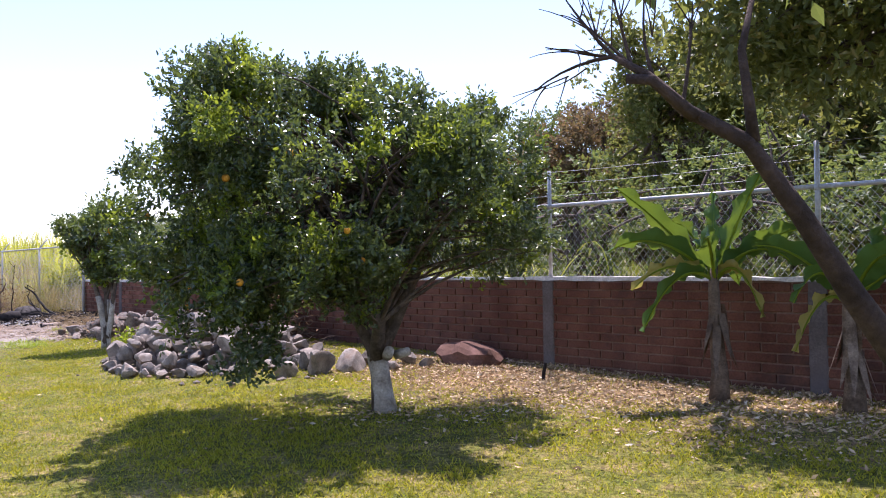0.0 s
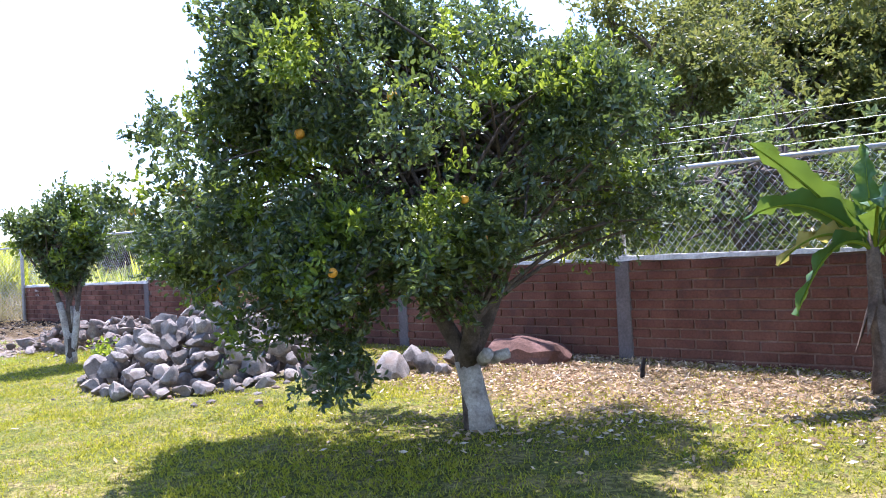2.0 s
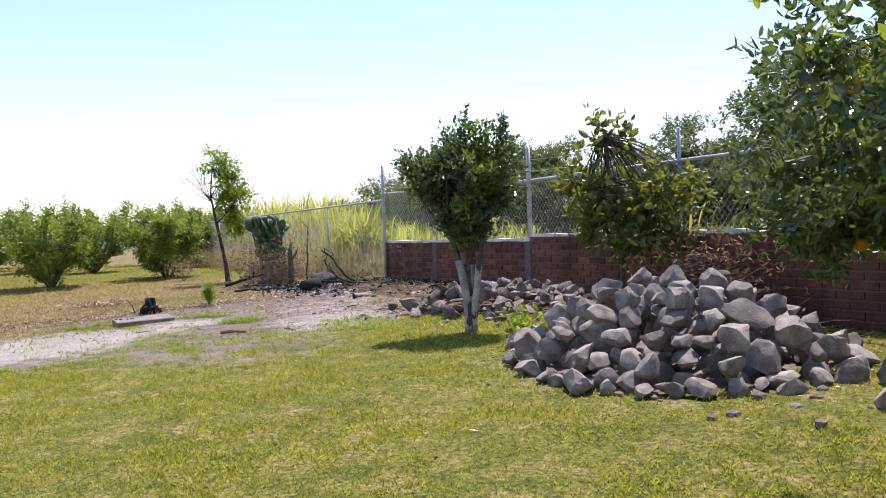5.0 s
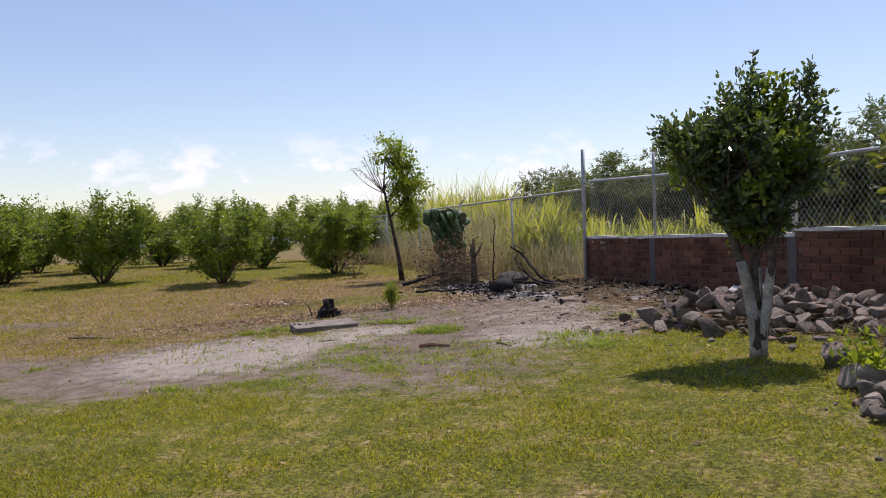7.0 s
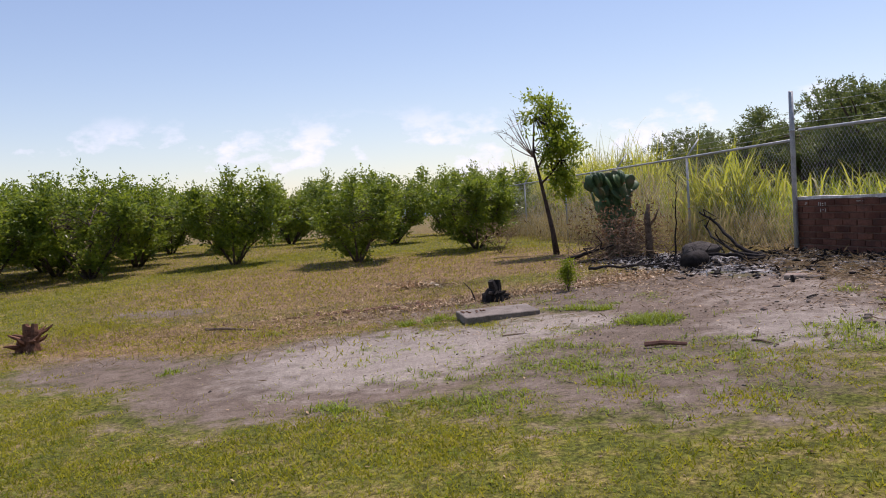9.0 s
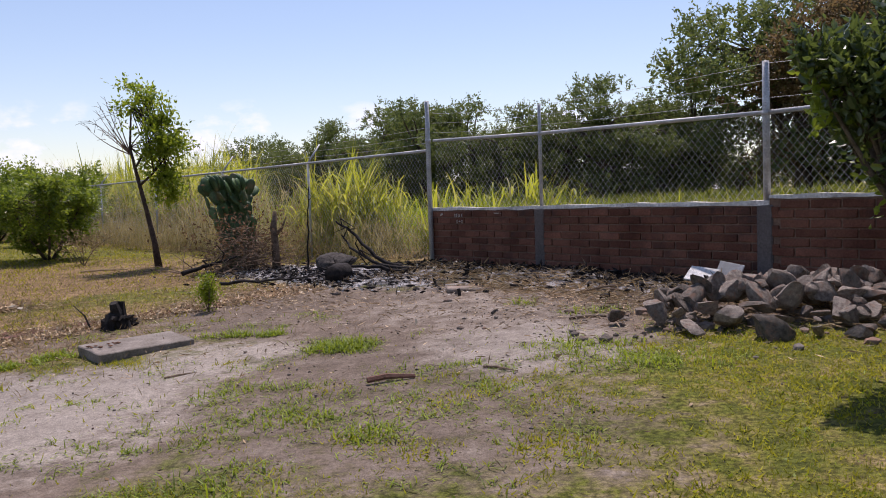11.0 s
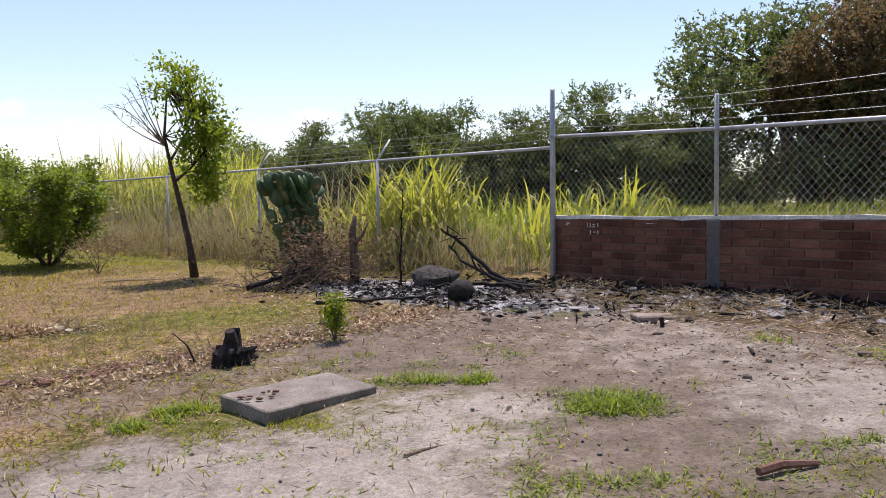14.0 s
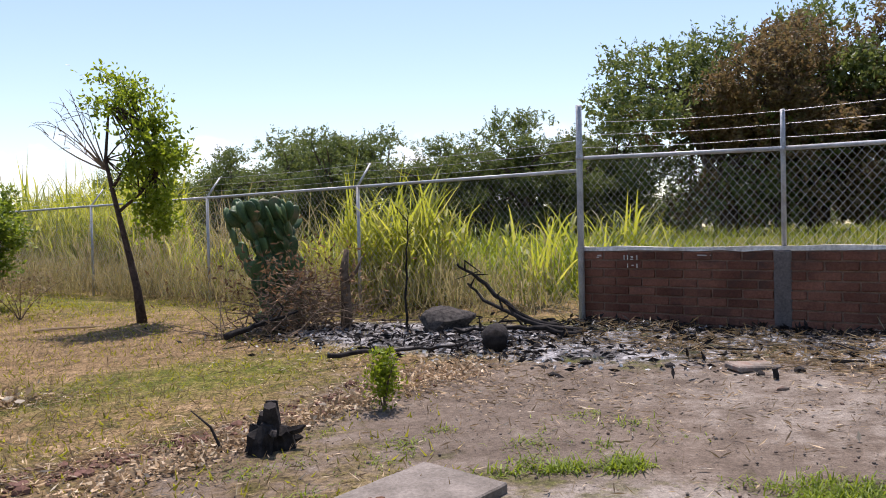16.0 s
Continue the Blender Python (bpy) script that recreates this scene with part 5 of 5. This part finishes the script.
scatter("dark_bits", 2600, blob((-9.6, 14.2, 2.0, 1.6, 0, 3), (-8.6, 15.9, 1.1, 0.9, 0, 2), (-12.0, 16.9, 2.0, 0.6, 30, 1), (-8.4, 12.8, 1.2, 0.6, 0, 1)), "dead_wood", "small dark twigs and dead bits on the soil", "litter", (0.01, 0.04), 0.02, 0.3)
scatter("dry_grass_bits", 15000, blob((-17.0, 19.5, 3.6, 2.8, 0, 4), (-15.5, 14.2, 2.4, 1.0, 15, 1.6), (-14.5, 17.5, 1.4, 1.0, 0, 1)), "straw", "short dry yellow grass", "grass", (0.04, 0.10), 0.9, 0.10)


def lumps(name, count, region, mat, label, lo, hi):
    px, py = region(count)
    bm = bmesh.new()
    bmesh.ops.create_icosphere(bm, subdivisions=1, radius=1.0)
    bv, bf = np.array([vv.co[:] for vv in bm.verts]), np.array([[vv.index for vv in ff.verts] for ff in bm.faces])
    bm.free()
    r = lo + (hi - lo) * rng.random(count) ** 3
    sc = r[:, None, None] * rng.uniform(0.6, 1.3, (count, 1, 3)) * (1, 1, 0.7)
    v = bv[None] * sc * rng.uniform(0.8, 1.2, (count, len(bv), 1)) + np.stack([px, py, ground_z(px, py) + r * 0.2], axis=1)[:, None]
    f = (bf[None] + np.arange(count)[:, None, None] * len(bv)).reshape(-1, 3)
    tagged(new(name, mesh_of(name, v.reshape(-1, 3), f, M[mat])), label, "pebbles", kind="stuff")


lumps("pebbles", 1500, blob((-9.3, 15.6, 1.4, 1.2, 0, 4), (-11.5, 12.6, 1.4, 1.2, 0, 0.5), (-6.5, 15.1, 1.0, 0.5, -20, 3), (-13.3, 16.6, 1.3, 0.12, 35, 2)), "rubble", "small stones and clods on the bare soil", 0.004, 0.016)
scatter("pale_leaf_pile", 260, blob((-15.35, 18.1, 0.26, 0.12, 20, 1)), "litter", "small pile of pale dry leaves on the grass", "leaf litter", (0.06, 0.13), 0.3, 0.4, lambda x, y: 0.07 + 0 * x)
scatter("litter_line", 3600, blob((-12.9, 16.4, 1.0, 0.10, 46, 3), (-11.6, 17.9, 0.7, 0.22, 45, 2)), "litter", "pale dry leaves and husks in a raked line", "leaf litter", (0.02, 0.07), 0.3, 0.4, lambda x, y: 0.03 + 0 * x)
lumps("brick_gravel", 520, blob((-13.6, 16.35, 1.1, 0.10, 33, 4), (-12.3, 17.5, 0.5, 0.12, 40, 1)), "tile", "reddish broken brick bits in a line", 0.012, 0.05)
lumps("dark_clods", 500, blob((-10.9, 19.4, 1.2, 0.4, -42, 3), (-8.0, 17.8, 1.4, 0.3, -45, 2)), "char", "black clods on burnt ground", 0.015, 0.07)
lumps("small_rubble", 420, blob((-6.7, 15.0, 0.9, 0.45, -15, 3), (-3.75, 10.6, 1.0, 0.4, -40, 2), (-5.2, 14.3, 0.6, 0.5, 0, 1)), "rubble", "small broken stones around the heaps", 0.015, 0.07)

for x, y, a, ln, r, mat, label in ((-9.25, 13.45, 20, 0.34, 0.022, "tile", "short reddish stick lying on bare soil"), (-10.95, 13.95, 40, 0.3, 0.008, "dead_wood", "thin dry twig lying on bare soil"), (-8.5, 13.6, -35, 0.3, 0.009, "dead_wood", "thin dry twig lying on bare soil"), (-7.75, 15.3, 15, 0.35, 0.012, "dead_wood", "dry stick lying near the rubble"),
                                   (-15.6, 14.3, 8, 0.9, 0.02, "dead_wood", "dry stick lying on yellow grass"), (-8.6, 15.9, 80, 0.3, 0.01, "char", "dark twig lying on bare soil"), (-16.0, 22.6, 20, 0.9, 0.02, "litter", "pale dry palm stalk lying by the fence"), (-7.7, 18.0, -30, 1.1, 0.025, "dead_wood", "dry branch lying along the wall")):
    t = thing("stick", x, y, gz(x, y), label, "stick")
    c, s = math.cos(radians(a)) * ln / 2, math.sin(radians(a)) * ln / 2
    part("stem", Geo().tube([(-c, -s, r * 0.8), (-c * 0.2, -s * 0.3 + 0.02, r * 1.4), (c, s, r * 0.9)], (r, r, r * 0.6), 6), M[mat], t)
for k in range(34):      # sticks thrown along the foot of the wall and into the ash
    run, off, ln, r = rng.uniform(-2.2, 8.5), rng.uniform(0.2, 1.25), rng.uniform(0.2, 0.75), rng.uniform(0.006, 0.018)
    x, y = wall_xy(run, -off)
    a = radians(-45 + rng.normal() * 40)
    burnt = rng.random() < 0.45
    t = thing("stick", x, y, gz(x, y), "charred stick lying in the ash by the wall" if burnt else "dry stick lying in the litter by the wall", "stick", "sticks along the wall")
    e = [np.array((math.cos(a) * u, math.sin(a) * u, 0.0)) * ln for u in (-0.5, -0.1, 0.5)]
    e = [q + (0, 0, gz(x + q[0], y + q[1]) - gz(x, y) + r + rng.uniform(0, 0.05)) + rng.normal(size=3) * (0.02, 0.02, 0) for q in e]
    part("stem", Geo().tube(e, (r, r * 0.9, r * 0.5), 6), M["char" if burnt else "dead_wood"], t)
t = thing("stake", 0.67, 8.66, gz(0.67, 8.66), "short dark stake stuck in the leaf litter", "stake")
part("stem", Geo().tube([(0, 0, -0.05), (0.01, 0, 0.1), (0.03, 0, 0.2)], (0.022, 0.02, 0.016), 6), M["char"], t)
t = thing("stake", -9.02, 16.95, gz(-9.02, 16.95), "short dark stake stuck in bare soil", "stake")
part("stem", Geo().tube([(0, 0, -0.05), (0.0, 0, 0.04), (-0.01, 0, 0.09)], (0.022, 0.02, 0.02), 6), M["char"], t)

# clay tile heap and white panels leaning by the wall
t = thing("clay_tile", 0.05, 9.95, gz(0.05, 9.95), "reddish clay slab slumped against the brick wall", "clay slab")
bm = bmesh.new()
bmesh.ops.create_icosphere(bm, subdivisions=3, radius=1.0)
for vv in bm.verts:
    p = vv.co * (1 + 0.3 * noise.noise(vv.co * 1.7))
    vv.co = pose(-0.12, 0.12, 0.06, 14, 8, -45) @ Vector((p.x * 0.5, p.y * 0.26, max(p.z, -0.4) * 0.19))
g = Geo().bm(bm)
part("slab", g, M["tile"], t)
t = thing("white_panel", -6.5, 16.42, gz(-6.5, 16.42), "broken white panel pieces leaning on debris by the wall", "panel")
part("board", Geo().box(pose(-0.02, -0.05, 0.1, 32, 6, -35), 0.3, 0.22, 0.02, 0.004), M["white_panel"], t)
part("bracket", Geo().box(pose(0.24, -0.08, 0.12, 62, 8, -48), 0.28, 0.2, 0.015, 0.004), M["white_panel"], t)
t = thing("flat_stone", -9.0, 17.35, gz(-9.0, 17.35), "flat grey stone slab lying on the soil", "stone")
part("slab", Geo().box(pose(0, 0, 0.02, 3, 2, 10), 0.4, 0.22, 0.05, 0.012), M["rubble"], t)

# pale paint marks on the bricks, not legible
for s, z, w, h in ((0.56, 1.19, 0.012, 0.05), (0.60, 1.19, 0.012, 0.05), (0.65, 1.195, 0.035, 0.014), (0.65, 1.17, 0.035, 0.012), (0.71, 1.19, 0.014, 0.05), (0.60, 1.10, 0.012, 0.045), (0.66, 1.105, 0.03, 0.012), (0.71, 1.10, 0.014, 0.045), (0.26, 1.21, 0.05, 0.016), (0.24, 1.19, 0.03, 0.012), (1.45, 1.215, 0.14, 0.01)):
    part("paint_mark", Geo().box(wall_pose(s, -0.011, z), w, 0.004, h, 0.001), M["paint"], wall, "faded pale paint mark")


# ---- orchard ----
def orchard_bush(seed):
    r = np.random.default_rng(seed)
    blobs, forks = [], []
    for k in range(7):
        a = k * 0.9 + r.uniform(-0.25, 0.25)
        out = r.uniform(1.0, 1.5)
        stem = [(0.04 * math.cos(a), 0.04 * math.sin(a), -0.05)]
        for z, o in ((0.4, 0.25), (0.85, 0.5), (1.3, 0.68), (1.75, 0.74)):
            o *= out
            q = (o * math.cos(a), o * math.sin(a), z + r.uniform(-0.1, 0.12))
            stem.append(q)
            m = r.uniform(0.24, 0.38) * (0.7 if z < 0.5 else 1.0)
            blobs.append((*q, m, m, m * 0.9))
        blobs.append((stem[-1][0] + r.normal() * 0.1, stem[-1][1] + r.normal() * 0.1, 2.05 + r.uniform(-0.1, 0.2), 0.13, 0.13, 0.32))
        forks.append(stem[:4])
    for k in range(6):
        blobs.append((r.normal() * 0.45, r.normal() * 0.45, r.uniform(0.9, 1.9), 0.3, 0.3, 0.32))
    return blobs, forks


ORCHARD = [(-20.6, 22.7, 0.98), (-25.2, 22.7, 1.1), (-18.9, 25.6, 1.0), (-27.9, 19.9, 1.25), (-29.6, 22.6, 1.2), (-33.1, 21.5, 1.25), (-31.6, 18.6, 1.2), (-34.6, 27.6, 1.15), (-30.9, 27.0, 1.1), (-28.0, 30.5, 1.15), (-32.4, 32.0, 1.2), (-24.6, 29.2, 1.05), (-36.5, 18.2, 1.3), (-37.0, 23.8, 1.25),
           (-38.5, 30.0, 1.2), (-22.5, 32.5, 1.1), (-41.0, 20.0, 1.3), (-41.5, 26.0, 1.25), (-35.5, 15.0, 1.25), (-40.0, 15.5, 1.3), (-27.0, 36.0, 1.2), (-36.0, 36.0, 1.2), (-30.4, 20.4, 1.2), (-32.6, 24.6, 1.15), (-29.2, 17.6, 1.2), (-34.4, 17.0, 1.25)]
bushes = []
for k, (x, y, sc) in enumerate(ORCHARD):
    sc *= 0.93
    where = pose(x, y, gz(x, y), 0, 0, k * 77)
    if k < 3:
        bl, fk = orchard_bush(k + 20)
        ob = tree("citrus_bush", (x, y, gz(x, y)), "bushy green citrus tree in the orchard grass", bl, fk, 0.032, M["orchard"], 1350, 10, 0.09, 0.1, 80, gaps=0.46, hollow=0.2, up=0.6, group="orchard trees", young=M["bright_leaf"])
        bushes.append(ob)
    else:
        ob = copy_thing(bushes[k % 3], where)
    ob.scale = (sc * 1.17, sc * 1.17, sc * (0.97 + 0.06 * math.sin(k * 2.3)))

# ---- woods across the field ----
def big_tree(seed, leaf, label, airy=0.1, clumps=2600):
    r = np.random.default_rng(seed)
    blobs = [(r.normal() * 1.6, r.normal() * 1.6, r.uniform(2.6, 6.0), r.uniform(1.2, 2.2), r.uniform(1.2, 2.2), r.uniform(0.9, 1.5)) for k in range(15)] + [(r.normal() * 0.8, r.normal() * 0.8, 6.8, 1.2, 1.2, 1.0) for k in range(3)]
    blobs += [(2.6 * math.cos(k), 2.6 * math.sin(k), r.uniform(0.9, 2.0), 1.1, 1.1, 1.0) for k in range(7 if clumps > 500 else 14)]
    blobs = billow(blobs, 190 if clumps > 500 else 80, 0.4, 0.85, r, -0.35 if clumps > 500 else -0.95)
    forks = [[(0, 0, -0.1), (0.1, 0, 1.2), (0.3, 0.1, 2.4), (0.6, 0.3, 4.6)], [(0.05, 0, 0.9), (-0.7, 0.1, 2.2), (-1.2, 0.2, 4.2)], [(0.1, 0, 1.1), (0.2, -0.8, 2.6), (0.3, -1.3, 4.4)]]
    return tree("woodland_tree", (0, 0, 0), label, blobs, forks, 0.30, leaf, clumps, 12 if clumps > 500 else 8, 0.13, 0.19 if clumps > 500 else 0.3, 45, gaps=airy, hollow=0.55, up=0.3, freq=0.75, group="woods across the field")


proto = [big_tree(51, M["woods"], "dense dark green tree in the woods across the field"), big_tree(52, M["woods"], "dense dark green tree in the woods across the field"), big_tree(53, M["woods_dry"], "large tree with brownish dry foliage in the woods"), big_tree(54, M["woods_light"], "airy olive-green tree behind the brick wall", 0.3), big_tree(55, M["woods"], "low dark green bushy tree at the edge of the field", 0.1, 480)]
WOODS = [(-21.5, 56, 0.50, 0), (-18.7, 54.3, 0.64, 1), (-16.0, 55.5, 0.71, 0), (-13.3, 54.0, 0.70, 1), (-10.8, 55.0, 0.75, 0), (-8.3, 54.0, 0.65, 1), (-6.0, 54.6, 0.60, 0), (-3.6, 53.6, 0.78, 1), (-1.2, 53.0, 0.74, 0), (1.4, 54.0, 0.80, 1), (5.3, 49.5, 1.30, 0), (6.6, 47.0, 1.20, 2), (9.6, 49.0, 1.40, 1),
         (12.8, 46.5, 1.36, 2), (16.0, 46.0, 1.4, 0), (19.5, 44.0, 1.4, 1), (-28.0, 63.5, 0.62, 1), (-25.0, 64.5, 0.75, 0), (-22.5, 66, 0.60, 1), (-17.5, 66.0, 0.92, 0), (-33, 70, 0.45, 1), (-38, 78, 0.5, 0), (10.4, 27.0, 1.15, 3), (14.2, 25.0, 1.2, 3), (15.0, 33.0, 1.2, 2), (5.7, 23.5, 0.9, 3)]
WOODS = [(x, y, sc * (1.12 if -22 < x < -2 else 1.0), kind) for x, y, sc, kind in WOODS]
WOODS += [(2.2, 16.8, 0.40, 4), (4.5, 15.2, 0.42, 4), (7.0, 12.8, 0.45, 4), (9.0, 10.2, 0.45, 4), (6.2, 18.0, 0.5, 4), (9.6, 15.0, 0.5, 4), (1.0, 20.5, 0.42, 4)]
WOODS += [(x, 58.5 + 1.5 * math.sin(x), 0.42 + 0.05 * math.sin(x * 2.1), 4) for x in np.arange(-24, 30, 2.3)]
WOODS += [(x, 52.5 + 1.2 * math.sin(x * 1.7), 0.20 + 0.04 * math.sin(x * 2.1), 4) for x in np.arange(-20, 20, 1.9)]
WOODS += [(x, 56.0 + 1.0 * math.sin(x * 2.3), 0.36 + 0.05 * math.sin(x * 1.3), 4) for x in np.arange(-20, 24, 1.7)]
first = set()
for k, (x, y, sc, kind) in enumerate(WOODS):
    where = pose(x, y, gz(x, y) - 0.05, 0, 0, k * 63)
    if kind not in first:
        first.add(kind)
        ob = proto[kind]
        ob.matrix_basis = where
    else:
        ob = copy_thing(proto[kind], where)
    ob.scale = (sc * 1.05, sc * 1.05, sc)

# ---- cane, rank grass and the field ----
def cane(name, count, s_range, out_range, height, per, label, mat="cane", width=0.042, seg=6):
    s, o = rng.uniform(*s_range, count), rng.uniform(*out_range, count)
    c = math.sqrt(0.5)
    x, y = -9.65 + c * (s + o), 20.2 - c * (s - o)
    if name == "cane_stand":
        keep = x < -14.3 - 0.226 * (y - 22.8)
        x, y = x[keep], y[keep]
    count = len(x)
    hh = height * rng.uniform(0.75, 1.15, count)
    k = count * per
    bx, by, h = np.repeat(x, per) + rng.normal(size=k) * 0.12, np.repeat(y, per) + rng.normal(size=k) * 0.12, np.repeat(hh, per)
    base = rng.random(k) ** 1.3 * 0.62
    p = np.stack([bx, by, ground_z(bx, by) + base * h - 0.03], axis=1)
    d = rng.normal(size=(k, 3)) * (0.36, 0.36, 0.1) + (0, 0, 1)
    v, f = blade_arrays(p, d, h * (0.48 + 0.25 * rng.random(k)), width * rng.uniform(0.6, 1.4, k), 2.4 * rng.random(k) ** 1.6, seg)
    tagged(new(name, mesh_of(name, v, f, M[mat])), label, "sugar cane" if "cane" in name else "grass", kind="stuff")


cane("cane_stand", 900, (-36, -6.5), (1.6, 7.5), 2.6, 22, "tall yellow-green sugar cane behind the fence")
cane("cane_stand_low", 75, (-9.5, -0.8), (0.7, 4.5), 1.2, 22, "rank yellow-green cane grass behind the fence")
cane("cane_tuft", 26, (-4.6, -2.6), (0.5, 1.3), 1.75, 30, "tall yellow cane clump arching behind the fence")
cane("weeds_by_fence", 130, (-9.5, -0.5), (0.5, 5.0), 0.95, 20, "green weeds and rank grass behind the fence", "weed", 0.026, 4)
cane("cane_by_wall", 9, (0.5, 9.0), (0.8, 2.6), 1.3, 11, "sparse cane blades behind the brick wall", width=0.03)
cane("cane_by_wall", 6, (9.0, 20.0), (0.8, 3.0), 1.5, 7, "sparse cane blades behind the brick wall", width=0.03)
cane("weeds_by_wall", 42, (0.3, 9.5), (0.5, 2.6), 0.88, 14, "green weeds and grass behind the brick wall", "field", 0.024, 4)
cane("weeds_by_wall", 40, (9.5, 20.0), (0.5, 2.6), 1.15, 14, "green weeds and grass behind the brick wall", "field", 0.024, 4)
cane("field_grass", 3600, (-34, 30), (1.0, 26), 0.55, 8, "rough green field grass beyond the wall", "field", 0.03, 3)
cane("dry_cane", 150, (-30, -5.5), (0.4, 2.2), 1.7, 16, "dry tan cane stalks and leaves behind the fence", "dry_stand", 0.022, 5)
cane("dry_undergrowth", 850, (-30, -0.6), (-0.35, 1.1), 0.85, 14, "dry tan grass and weeds along the fence", "dry_stand", 0.012, 4)

# ---- the lawn ----
def blades(name, count, x0, x1, y0, y1, length, width, mat, chance, label):
    px, py = rng.uniform(x0, x1, count), rng.uniform(y0, y1, count)
    keep = rng.random(count) < chance(px, py)
    px, py = px[keep], py[keep]
    k = len(px)
    c = np.stack([px, py, ground_z(px, py) - 0.004], axis=1)
    d = unit(rng.normal(size=(k, 3)) * (0.75, 0.75, 0.1) + (0, 0, 1.0))
    s = unit(np.cross(d, rng.normal(size=(k, 3)))) * (width * rng.uniform(0.6, 1.3, k))[:, None]
    v = np.stack([c - s, c + s, c + d * (length * rng.uniform(0.5, 1.3, k))[:, None]], axis=1).reshape(-1, 3)
    tagged(new(name, mesh_of(name, v, np.arange(3 * k).reshape(-1, 3), M[mat])), label, "grass", kind="stuff")


def lawn_chance(x, y):
    so, st, ash = covers(x, y)
    patchy = 0.5 + 0.5 * np.sin(x * 1.7 + np.sin(y * 2.3) * 1.4) * np.sin(y * 1.9 + np.sin(x * 1.3))
    tufty = 0.5 + 0.5 * np.sin(x * 17 + 2.1 * np.sin(y * 7.3)) * np.sin(y * 15 + 2.3 * np.sin(x * 6.1))
    clump = np.sin(x * 4.3 + 1.9 * np.sin(y * 3.1)) * np.sin(y * 3.9 + 1.7 * np.sin(x * 2.7 + 1.0))
    return np.clip(1.05 - 1.5 * np.clip(so, 0, 1) - 0.75 * np.clip(st - 0.28, 0, 1) - 1.5 * ash + 0.75 * clump * np.clip(so * 3, 0, 1) * np.clip(2.6 - 2.6 * so, 0, 1), 0.01, 1) * (0.45 + 0.55 * patchy) * (0.25 + 0.9 * tufty)


blades("lawn_grass", 760000, -13, 4.5, 3.2, 14.6, 0.04, 0.005, "lawn", lawn_chance, "short green and yellow lawn grass")
blades("lawn_grass", 90000, -27, -11.5, 12.5, 26, 0.06, 0.008, "lawn", lambda x, y: 0.5 * lawn_chance(x, y) + 0.12, "thin dry orchard grass")
blades("lawn_grass", 110000, -20, -12.9, 7.5, 14.6, 0.036, 0.006, "lawn", lawn_chance, "short green and yellow lawn grass")
blades("orchard_grass", 90000, -45, -17, 13, 38, 0.065, 0.011, "lawn", lambda x, y: 0.6 + 0 * x, "rough green grass under the orchard")

scatter("lawn_weeds", 60000, lambda k: (rng.uniform(-12.5, 3.0, k), 3.6 + 9.6 * rng.random(k)), "weed", "tiny green weed leaves in the short lawn", "weeds", (0.010, 0.026), 0.6, 0.55)

# ---- bricks of the wall ----
brick_me = []
for k in range(4):
    g = Geo().box(pose(0, 0, 0), BRICK - 0.018, 0.03, COURSE - 0.017, 0.005)
    g.v = [a + rng.normal(size=a.shape) * 0.0016 for a in g.v]
    brick_me.append(g.mesh("brick", M["brick"]))
rest = Geo()
half_me = Geo().box(pose(0, 0, 0), BRICK / 2 - 0.018, 0.03, COURSE - 0.017, 0.005).mesh("brick", M["brick"])
placed = 0
for row in range(13):
    s = 0.0
    for i in range(90):
        first_half = i == 0 and row % 2
        w = BRICK / 2 if first_half else BRICK
        mid, s = s + w / 2, s + w
        z = wall_top(mid) - 0.055 - COURSE * (row + 0.5)
        x, y = wall_xy(mid)
        if s > WALL_END or z < gz(x, y) - 0.06:
            continue
        where = wall_pose(mid, 0.008 + rng.normal() * 0.002, z) @ pose(0, 0, 0, rng.normal() * 0.6, rng.normal() * 0.5, rng.normal() * 0.6)
        if placed < 300 and mid < 9.6:
            ob = new("brick", half_me if first_half else brick_me[int(rng.integers(4))])
            ob.parent, ob.matrix_local = wall, where
            placed += 1
        else:
            rest.box(where, w - 0.018, 0.03, COURSE - 0.017, 0.005)
ob = part("brick_rest", rest, M["brick"], wall)
ob["kind"] = "stuff"
